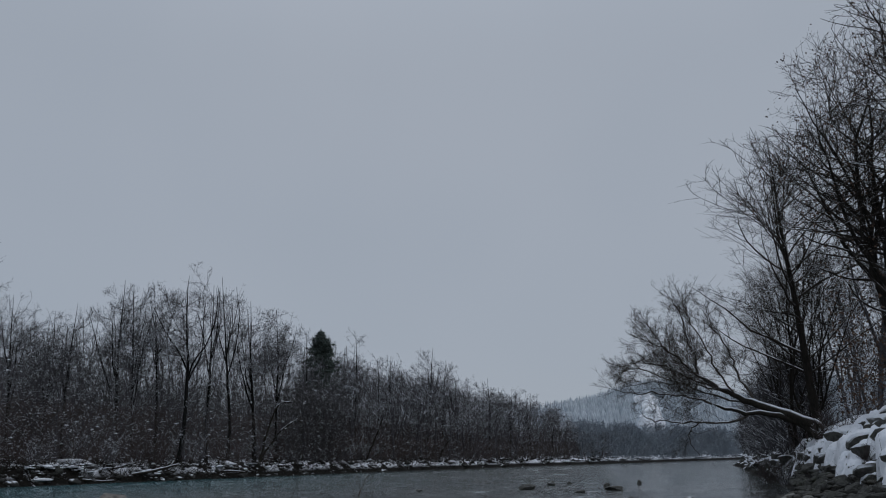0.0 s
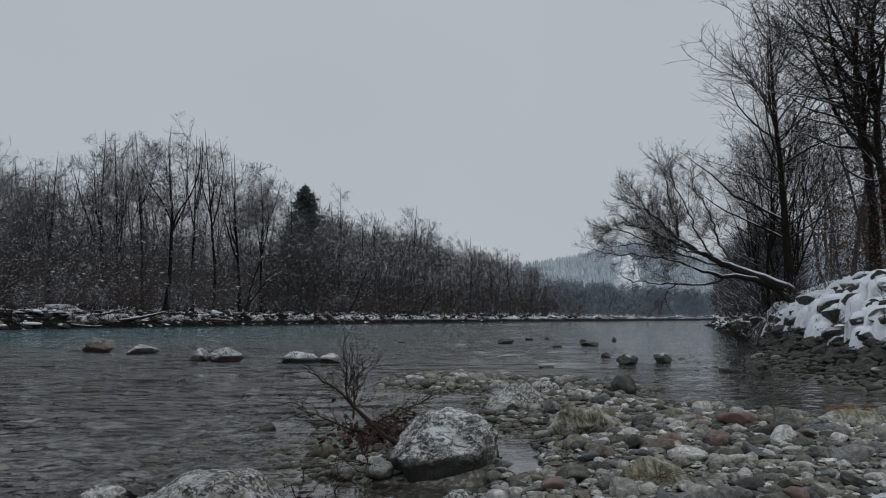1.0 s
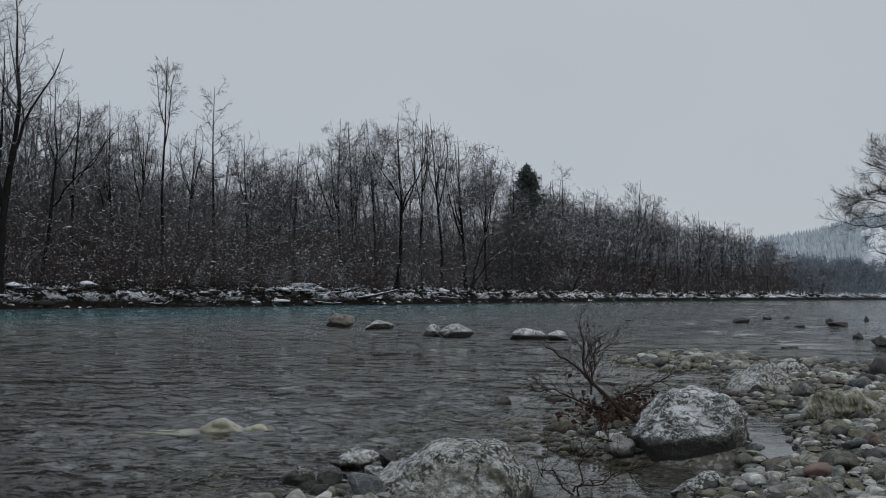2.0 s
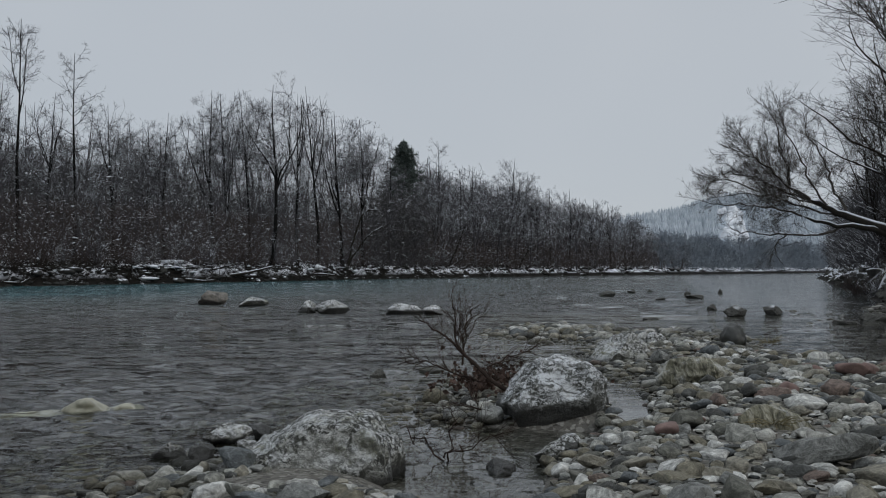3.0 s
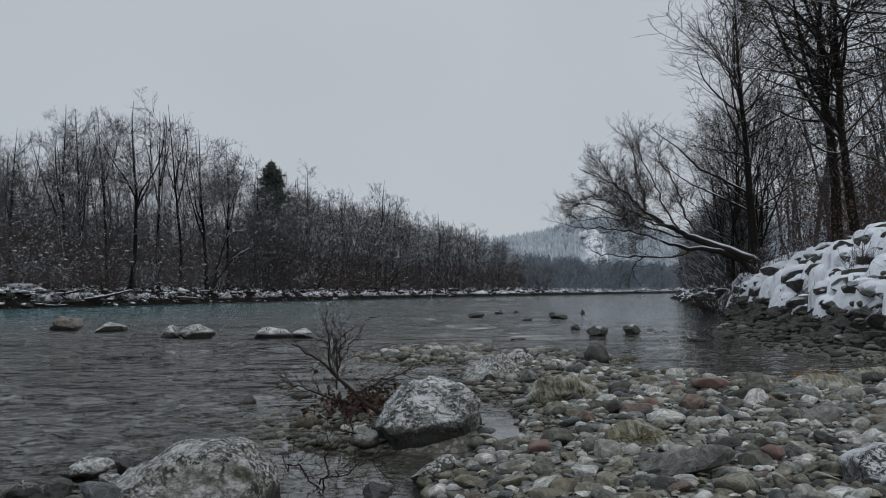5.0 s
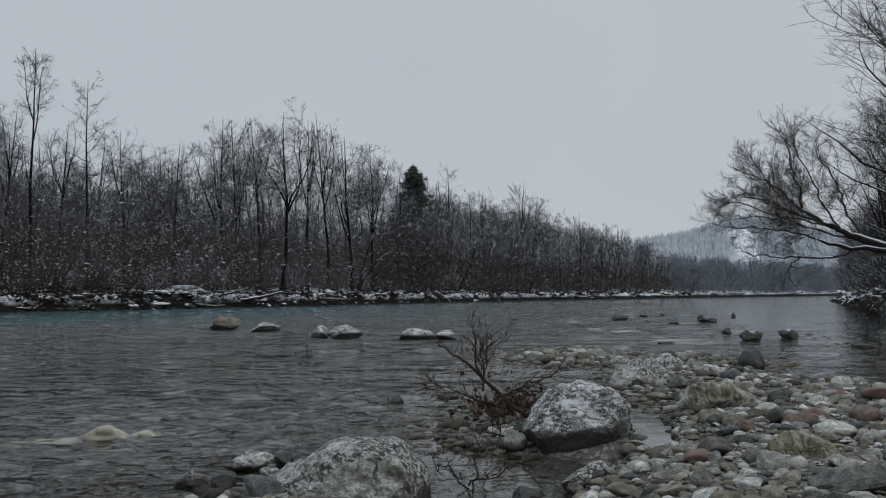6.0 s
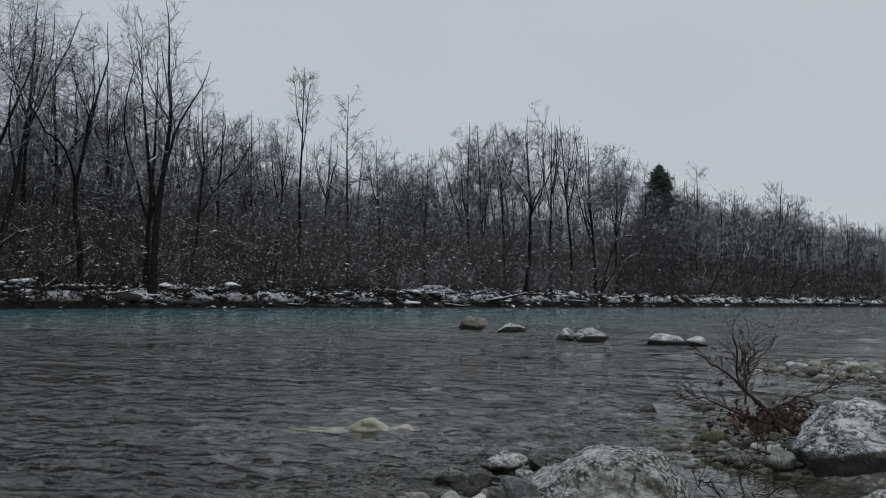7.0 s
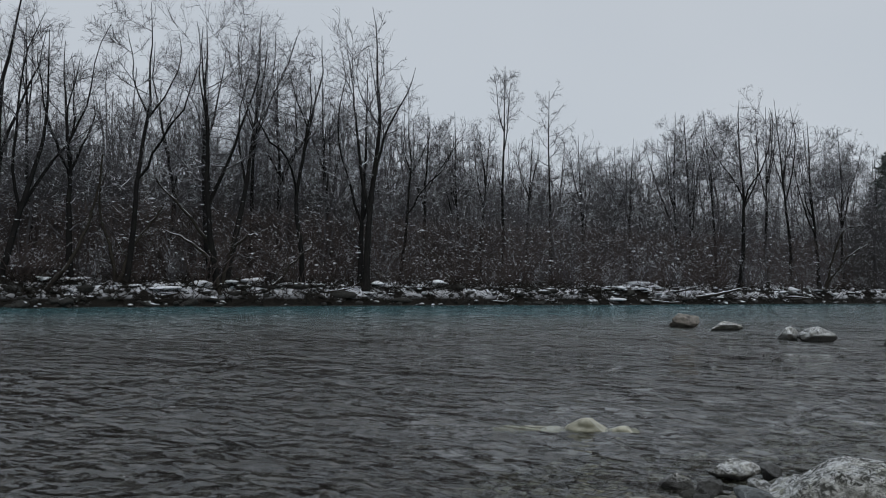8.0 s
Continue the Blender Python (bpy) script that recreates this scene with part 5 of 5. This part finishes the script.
def snow_spots(rng, count):
    rows = []
    for _ in range(count):
        y = rng.uniform(9, 38)
        x = foot(y, rng.uniform(0.3, 4.8))
        rows.append((x, y, land(x, y)))
    return np.array(rows)


thicket("undergrowth", 36, snow_spots, 700, 0.0, 0.12, 0.34, 0.006, MAT_TWIG_NEAR, "thin twigs and stalks sticking out of the snow", 0.7)
for k in range(26):
    y = rng_r.uniform(10, 45)
    x = foot(y, rng_r.uniform(0.8, 4.5))
    shrub(BUSHES[k % 3], x, y, rng_r.uniform(0.5, 1.1), rng_r.uniform(0, 6.28), "small bare bush poking through the snow", "bushes on the snowy bank")

leaves = Soup()
for _ in range(2600):
    x, y = polar(rng_r.uniform(25.8, 33), rng_r.uniform(29, 37))
    p = np.array((x, y, 2.6 + abs(rng_r.normal()) * 2.6))
    a, b = unit(rng_r.normal(size=3)), unit(rng_r.normal(size=3))
    b = unit(np.cross(a, b))
    leaves.add(np.array([p - a * 0.06, p + b * 0.035, p + a * 0.06, p - b * 0.035]), [(0, 1, 2), (0, 2, 3)])
tagged(new("dry_leaves", leaves.mesh("dry_leaves", MAT_DRY_LEAF)), "withered brown leaves hanging in the thicket", "leaves", kind="stuff")
for az, d, hgt in ((22.3, 39.5, 1.6), (23.2, 39, 1.2), (24.6, 39.5, 1.8), (25.6, 38, 1.5), (26.6, 36, 1.6), (21.6, 44, 2.0), (24.0, 43, 2.6)):
    x, y = polar(az, d)
    shrub(BUSHES[int(hgt * 10) % 3], x, y, hgt, az, "brown brush at the foot of the leaning willow", "bushes on the snowy bank")

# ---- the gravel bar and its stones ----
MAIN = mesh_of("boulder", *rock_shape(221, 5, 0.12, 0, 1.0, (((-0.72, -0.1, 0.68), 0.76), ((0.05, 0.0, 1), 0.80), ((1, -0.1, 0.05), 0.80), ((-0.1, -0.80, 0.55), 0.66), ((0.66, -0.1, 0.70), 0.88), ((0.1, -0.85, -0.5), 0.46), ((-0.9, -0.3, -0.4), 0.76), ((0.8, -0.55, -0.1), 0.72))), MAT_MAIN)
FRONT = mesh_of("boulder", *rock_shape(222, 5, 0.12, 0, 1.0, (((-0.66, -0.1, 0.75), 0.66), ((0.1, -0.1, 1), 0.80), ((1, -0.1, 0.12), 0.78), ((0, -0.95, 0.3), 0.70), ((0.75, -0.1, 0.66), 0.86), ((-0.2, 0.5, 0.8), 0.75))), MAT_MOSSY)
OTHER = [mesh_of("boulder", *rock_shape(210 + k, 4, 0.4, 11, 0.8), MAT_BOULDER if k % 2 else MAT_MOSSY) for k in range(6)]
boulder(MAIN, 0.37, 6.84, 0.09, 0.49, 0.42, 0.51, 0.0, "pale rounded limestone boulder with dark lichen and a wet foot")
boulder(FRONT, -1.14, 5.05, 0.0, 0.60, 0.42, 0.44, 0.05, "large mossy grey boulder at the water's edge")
for k, (x, y, z, sx, sy, sz, turn, label) in enumerate((
        (1.5, 11.4, 0.12, 0.50, 0.40, 0.42, 0.4, "pale angular boulder with snow-white top"),
        (2.15, 13.1, 0.10, 0.25, 0.22, 0.26, 1.0, "brown weathered boulder beside the water"),
        (0.35, 5.45, 0.06, 0.19, 0.14, 0.14, 0.2, "white stone standing in a puddle"),
        (-0.05, 5.25, -0.02, 0.15, 0.11, 0.10, 1.2, "white stone standing in a puddle"),
        (-2.02, 5.95, 0.05, 0.17, 0.12, 0.10, 0.6, "pale stone lying in shallow water"),
        (-1.80, 6.05, 0.04, 0.13, 0.10, 0.10, 1.6, "brown stone lying in shallow water"),
        (-2.25, 5.45, 0.03, 0.13, 0.09, 0.09, 0.2, "pale stone lying in shallow water"),
        (-2.02, 5.40, 0.03, 0.10, 0.08, 0.09, 1.1, "pale stone lying in shallow water"),
        (-1.70, 5.50, 0.03, 0.17, 0.11, 0.09, 2.4, "pale stone lying in shallow water"),
        (-1.45, 6.35, 0.03, 0.15, 0.10, 0.09, 0.9, "dark stone at the water's edge"))):
    boulder(OTHER[k % 6], x, y, z, sx, sy, sz, turn, label, "boulder" if sx > 0.25 else "stone")

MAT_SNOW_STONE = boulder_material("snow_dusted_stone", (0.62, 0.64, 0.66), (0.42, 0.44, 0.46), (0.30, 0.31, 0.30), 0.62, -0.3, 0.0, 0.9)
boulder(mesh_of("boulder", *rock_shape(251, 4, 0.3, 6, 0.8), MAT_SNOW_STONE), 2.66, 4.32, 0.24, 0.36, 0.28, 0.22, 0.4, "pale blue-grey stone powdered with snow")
RIBBED = mesh_of("boulder", *rock_shape(241, 5, 0.35, 6, 0.9, (((-0.6, -0.5, 0.6), 0.55), ((0.7, -0.3, 0.6), 0.6))), MAT_RIBBED)
boulder(RIBBED, 1.74, 5.50, 0.17, 0.34, 0.24, 0.25, 0.5, "brown-green ribbed rock among cobbles")
boulder(RIBBED, 1.95, 8.75, 0.17, 0.50, 0.36, 0.24, 2.1, "broad ribbed rock with pale patches")
boulder(RIBBED, 4.65, 8.45, 0.16, 0.66, 0.36, 0.24, 0.5, "long ribbed grey-brown slab of rock")
boulder(RIBBED, 5.75, 9.6, 0.12, 0.55, 0.36, 0.26, 2.6, "long ribbed grey-brown slab of rock")
n = Nodes("red_stone", 0.75)
MAT_RED = n.done(n.ramp(n.noise(14, 5), [(0.3, (0.085, 0.052, 0.045)), (0.7, (0.21, 0.135, 0.115))]))
RED = [mesh_of("stone", *rock_shape(245 + k, 3, 0.4, 7, 0.7), MAT_RED) for k in range(3)]
for k, (x, y, r) in enumerate(((3.09, 7.95, 0.12), (3.32, 8.2, 0.09), (2.9, 8.3, 0.07), (3.5, 7.8, 0.06), (2.15, 6.75, 0.09), (1.15, 5.55, 0.08), (0.95, 5.15, 0.07), (2.3, 4.9, 0.07))):
    boulder(RED[k % 3], x, y, land(x, y) + r * 0.5, r * 1.3, r, r, x * 5, "reddish-brown stone among pale cobbles", "stone", "reddish stones")

# stones that stand out of the river
n = Nodes("dark_river_stone", 0.5)
MAT_DARK_STONE = n.done(n.ramp(n.noise(8, 5), [(0.3, (0.010, 0.010, 0.009)), (0.7, (0.028, 0.029, 0.022))]))
n = Nodes("brown_river_rock", 0.7)
MAT_BROWN_ROCK = n.done(n.ramp(n.noise(6, 5), [(0.3, (0.04, 0.036, 0.03)), (0.7, (0.24, 0.215, 0.185))]))
n = Nodes("algae_rock", 0.35)
MAT_ALGAE = n.done(n.ramp(n.noise(5, 5), [(0.3, (0.14, 0.135, 0.09)), (0.7, (0.42, 0.41, 0.32))]))
ROUND_STONE = mesh_of("stone", *rock_shape(231, 4, 0.06, 0, 0.95), MAT_DARK_STONE)
BROWN_STONE = mesh_of("rock", *rock_shape(232, 4, 0.5, 12, 0.9), MAT_BROWN_ROCK)
ALGAE_STONE = mesh_of("rock", *rock_shape(233, 4, 0.3, 5, 0.7), MAT_ALGAE)
IN_RIVER = "low grey rock standing out of the river"
for me, x, y, w, h, label in (
        (ROUND_STONE, 3.55, 14.0, 0.56, 0.30, "dark smooth round stone at the water's edge"),
        (BROWN_STONE, -10.7, 29.4, 1.15, 0.5, "brown jagged rock standing in the river"),
        (OTHER[0], -8.9, 28.2, 1.2, 0.34, IN_RIVER), (OTHER[1], -5.95, 24.0, 0.85, 0.38, "pale frosted rock standing in the river"), (OTHER[3], -5.2, 23.9, 1.05, 0.36, "pale frosted rock standing in the river"),
        (OTHER[3], -3.0, 23.1, 1.2, 0.30, "pale long rock standing in the river"), (OTHER[1], -2.2, 23.1, 1.1, 0.27, IN_RIVER), (OTHER[5], -6.1, 17.2, 0.3, 0.05, IN_RIVER), (OTHER[1], -4.9, 17.8, 0.28, 0.05, IN_RIVER), (OTHER[3], -4.4, 16.6, 0.32, 0.07, IN_RIVER), (OTHER[1], -3.6, 18.2, 0.25, 0.05, IN_RIVER),
        (BARE[0], 4.2, 38.8, 1.0, 0.28, IN_RIVER), (BARE[1], 6.1, 44.8, 0.75, 0.2, IN_RIVER), (BARE[2], 7.5, 36, 0.95, 0.25, IN_RIVER), (BARE[3], 5.9, 35, 0.5, 0.12, IN_RIVER), (BARE[0], 8.2, 41, 0.4, 0.2, IN_RIVER),
        (BARE[1], 10.2, 43, 0.4, 0.22, IN_RIVER), (BARE[2], -0.6, 40, 0.5, 0.14, IN_RIVER), (BARE[1], 7.2, 46, 0.4, 0.14, IN_RIVER),
        (BARE[1], 6.0, 26.2, 0.5, 0.16, IN_RIVER), (BARE[0], 5.75, 22.6, 0.68, 0.32, IN_RIVER), (BARE[3], 7.0, 23.5, 0.85, 0.3, IN_RIVER), (BARE[2], 3.4, 21.4, 0.5, 0.08, IN_RIVER), (OTHER[4], 3.1, 16.8, 0.55, 0.12, IN_RIVER),
        (BARE[2], 7.4, 19.6, 0.7, 0.14, IN_RIVER), (BARE[0], 8.6, 21.0, 0.8, 0.22, IN_RIVER), (BARE[0], -1.55, 9.7, 0.24, 0.1, IN_RIVER), (BARE[2], -1.0, 10.2, 0.45, 0.1, IN_RIVER), (BARE[3], -1.5, 6.4, 0.26, 0.1, IN_RIVER),
        (ALGAE_STONE, -3.72, 7.2, 0.42, 0.14, "yellowish rock washed over by the current"), (ALGAE_STONE, -3.45, 7.4, 0.34, 0.06, "yellowish rock washed over by the current"), (ALGAE_STONE, -4.2, 7.05, 0.7, 0.025, "yellowish rock washed over by the current")):
    flat = 0.55 * h + 0.10
    boulder(me, x, y, h - flat * 0.80, w * 0.52, w * 0.36, flat, x * 2.7 + y if me not in (ALGAE_STONE,) else 0.6, label, "rock", "rocks in the river" if y > 14.2 else "")

# cobbles
gravel_bar = tagged(new("gravel_bar"), "bar of rounded river cobbles in grey, tan and reddish stone", "gravel bar", kind="structure")
COBBLES = [mesh_of("cobble", *rock_shape(300 + k, 3, 0.36, 5 + k % 3 * 2, 0.52 + 0.1 * (k % 4), (), (0.52, 0.86)), MAT_COBBLE) for k in range(24)]
for k, me in enumerate(COBBLES + OTHER + ROCKS + BARE):
    if k % 3 == 0 or k >= 24:
        me.set_sharp_from_angle(angle=radians(24))
SMALL = [rock_shape(330 + k, 2, 0.3, 4, 0.78, (), (0.55, 0.9)) for k in range(14)]
TINY = [rock_shape(350 + k, 1, 0.12, 1, 0.6) for k in range(6)]
rng_c = np.random.default_rng(21)
cells, stones = {}, []


def room(x, y, r, close):
    for i in range(int(x * 2) - 1, int(x * 2) + 2):
        for j in range(int(y * 2) - 1, int(y * 2) + 2):
            for a, b, q in cells.get((i, j), ()):
                if (a - x) ** 2 + (b - y) ** 2 < ((r + q) * close) ** 2:
                    return False
    return True


def scatter(tries, x0, x1, y0, y1, r0, r1, low, close=0.82, keep=None):
    for _ in range(tries):
        x, y = rng_c.uniform(x0, x1), rng_c.uniform(y0, y1)
        if keep and not keep(x, y):
            continue
        r = r0 * (r1 / r0) ** rng_c.uniform(0, 1)
        if not room(x, y, r, close):
            continue
        z = land(x, y)
        if z < low:
            continue
        cells.setdefault((int(x * 2), int(y * 2)), []).append((x, y, r))
        stones.append((x, y, z, r))


def in_sight(x, y):
    """The stretch of bar in front of the camera, without its puddle."""
    pool = bump2(x, y, -0.2, 4.9, 0.55, 0.9) + bump2(x, y, 0.35, 6.15, 0.6, 0.45) + bump2(x, y, 1.0, 7.5, 0.25, 1.0)
    return -0.62 * y - 0.6 < x < 0.66 * y + 0.8 and pool < 0.5


for x, y, r in ((0.36, 6.75, 0.42), (-1.05, 5.05, 0.45), (-0.95, 4.55, 0.42), (-1.2, 4.2, 0.35), (1.5, 11.4, 0.36), (4.65, 8.45, 0.5), (5.75, 9.6, 0.4), (1.74, 5.5, 0.28), (1.95, 8.7, 0.36), (2.66, 4.32, 0.28)):
    cells.setdefault((int(x * 2), int(y * 2)), []).append((x, y, r))
for r0, r1, tries in ((0.13, 0.17, 26), (0.10, 0.13, 100), (0.07, 0.10, 520), (0.045, 0.07, 4200), (0.03, 0.045, 20000)):
    scatter(tries, -3.5, 8.5, 3.2, 14.2, r0, r1, 0.0 if r0 > 0.06 else -0.12, 0.80, in_sight)
scatter(22000, -2.5, 6.5, 3.2, 10, 0.018, 0.032, -0.06, 0.85, in_sight)
scatter(4000, -2.5, 4, 13, 21, 0.05, 0.13, -0.07, 0.85)
scatter(500, -0.9, 1.2, 3.8, 6.9, 0.03, 0.06, -0.4, 1.5)
bar_count = len(stones)
scatter(6000, 3.5, 12, 10, 32, 0.05, 0.15, -0.18, 0.95)
shelf_stones = stones[bar_count:]
del stones[bar_count:]
scatter(6000, -3.2, 7.5, -4.0, 3.3, 0.05, 0.12, 0.0, 0.82)
underfoot = stones[bar_count:]
del stones[bar_count:]
stones.sort(key=lambda q: -q[3] / max(2.0, math.hypot(q[0], q[1])))
loose = Soup()
for k, (x, y, z, r) in enumerate(stones):
    turn, wide, thin = rng_c.uniform(0, 6.28), rng_c.uniform(1.0, 1.75), rng_c.uniform(0.6, 1.2)
    at = (x, y, z + r * 0.32)
    if k < 300:
        ob = part("cobble", COBBLES[k % 24], gravel_bar)
        ob.matrix_world = Matrix.LocRotScale(at, Euler((rng_c.normal() * 0.28, rng_c.normal() * 0.28, turn)), (r * wide, r, r * thin))
    else:
        v, f = (SMALL if r > 0.04 else TINY)[k % (14 if r > 0.04 else 6)]
        loose.add(placed(v, (r * wide, r, r * thin), turn, at), f)
for k, (x, y, z, r) in enumerate(underfoot):
    v, f = TINY[k % 6]
    loose.add(placed(v, (r * rng_c.uniform(1.0, 1.6), r, r * rng_c.uniform(0.7, 1.1)), rng_c.uniform(0, 6.28), (x, y, z + r * 0.3)), f)
tagged(part("gravel", loose.mesh("gravel", MAT_GRAVEL), gravel_bar, "small mixed river gravel between the cobbles"), kind="stuff")
bpy.data.meshes["gravel"].set_sharp_from_angle(angle=radians(50))

shelf = Soup()
for k, (x, y, z, r) in enumerate(shelf_stones):
    v, f = SMALL[k % 14]
    shelf.add(placed(v, (r * rng_c.uniform(1.0, 1.7), r, r * rng_c.uniform(0.5, 0.9)), rng_c.uniform(0, 6.28), (x, y, z + r * 0.1)), f)
tagged(new("stony_shallows", shelf.mesh("stony_shallows", MAT_SHELF)), "dark algae-covered stones in the shallows by the bank", "stones", kind="stuff")

# the driftwood bush by the boulder
MAT_DRIFT = bark_material("wet_driftwood", (0.018, 0.013, 0.011), (0.06, 0.042, 0.034), snow=False)
rng_d = np.random.default_rng(55)
soup = guided((
    (((0.22, -0.1, -0.1), (-0.05, 0.08, 0), (-0.35, 0.32, 0.2), (-0.62, 0.52, 0.35), (-0.86, 0.68, 0.4)), 0.026, 0.005, 1.2),
    (((-0.35, 0.3, 0.2), (-0.5, 0.5, 0.3), (-0.52, 0.72, 0.35), (-0.56, 0.9, 0.4)), 0.014, 0.003, 1.3),
    (((-0.45, 0.28, 0.3), (-0.44, 0.5, 0.4), (-0.40, 0.66, 0.45), (-0.36, 0.78, 0.5)), 0.010, 0.003, 1.1),
    (((-0.3, 0.2, 0.2), (-0.15, 0.3, 0.4), (0.05, 0.36, 0.6), (0.22, 0.42, 0.7)), 0.009, 0.003, 1.1),
    (((-0.3, 0.15, 0.2), (-0.6, 0.25, 0.3), (-0.8, 0.3, 0.4), (-0.95, 0.28, 0.4)), 0.010, 0.003, 1.0),
    (((-0.05, 0.05, 0), (-0.2, -0.02, -0.3), (-0.35, 0.06, -0.6), (-0.45, 0.14, -0.9)), 0.010, 0.003, 0.8)), 0.0, rng_d, 13, 3, 1, 0, 0.26, 0.0042, 0.12, 0.003)
bush = new("driftwood_bush", soup.mesh("driftwood_bush", MAT_DRIFT))
bush.matrix_world = pose(0.02, 7.25, 0.1)
tagged(bush, "dead dark branch stranded beside the boulder", "driftwood")

MAT_LEAF = hill_material("dead_leaves", (0.035, 0.022, 0.017), (0.11, 0.066, 0.05), 14)
rng_l = np.random.default_rng(61)
leaves = Soup()
for _ in range(900):
    p = np.array((-0.05 + rng_l.normal() * 0.26, 7.9 + rng_l.normal() * 0.2, 0.13 + abs(rng_l.normal()) * 0.09))
    a, b = unit(rng_l.normal(size=3)), unit(rng_l.normal(size=3))
    b = unit(np.cross(a, b))
    w, h = rng_l.uniform(0.014, 0.026), rng_l.uniform(0.02, 0.04)
    c = np.cross(a, b) * 0.012
    leaves.add(np.array([p - a * h, p + b * w + c, p + a * h, p - b * w + c, p - c]), [(0, 1, 4), (1, 2, 4), (2, 3, 4), (3, 0, 4)])
tagged(new("leaf_litter", leaves.mesh("leaf_litter", MAT_LEAF)), "wet brown leaves caught in the stranded branch", "leaves", kind="stuff")

soup = guided((
    (((0.0, -0.15, 0), (0.02, 0.05, 0), (0.05, 0.2, 0.02), (0.04, 0.34, 0.03)), 0.008, 0.002, 0.7),
    (((0.0, 0.0, 0), (-0.12, 0.1, 0.05), (-0.22, 0.14, 0.08), (-0.3, 0.22, 0.1)), 0.006, 0.002, 0.7),
    (((0.0, 0.02, 0), (0.12, 0.1, -0.05), (0.24, 0.16, -0.08), (0.34, 0.18, -0.1)), 0.006, 0.002, 0.7)), 0.0, np.random.default_rng(56), 9, 3, 2, 0, 0.16, 0.003, 0.3, 0.002)
twig = new("driftwood_twig", soup.mesh("driftwood_twig", MAT_DRIFT))
twig.matrix_world = pose(-0.42, 5.45, 0.0)
tagged(twig, "thin dark twig standing in the puddle", "driftwood")

# tufts of dead grass on the stones
MAT_GRASS = hill_material("dead_grass", (0.10, 0.085, 0.045), (0.24, 0.20, 0.11), 9)
MAT_OCHRE = hill_material("ochre_grass", (0.16, 0.085, 0.02), (0.34, 0.19, 0.05), 9)
rng_g = np.random.default_rng(71)
for x, y, z, number, tall, label in ((1.66, 5.45, 0.30, 70, 0.14, "tuft of dead grass on a mossy rock"), (3.95, 13.5, 0.12, 60, 0.2, "tuft of dead grass at the water's edge"), (2.25, 6.15, 0.24, 40, 0.1, "tuft of yellow-green grass among cobbles"),
                                     (5.95, 11.1, 0.08, 130, 0.18, "ochre clump of dead grass beside the pool")):
    tuft = Soup()
    for _ in range(number):
        a, o = rng_g.uniform(0, 6.28), rng_g.uniform(0, 0.10 if number < 100 else 0.35)
        way = (math.cos(a), math.sin(a), rng_g.uniform(0.3, 1.4))
        tube(tuft, limb(rng_g, (math.cos(a) * o, math.sin(a) * o * 0.6, -0.03), way, tall * rng_g.uniform(0.6, 1.3), 0.004, 0.001, 3, 0.1, -0.25), 3)
    ob = new("grass_tuft", tuft.mesh("grass_tuft", MAT_OCHRE if number > 100 else MAT_GRASS))
    ob.matrix_world = pose(x, y, z)
    tagged(ob, label, "grass", "grass tufts")
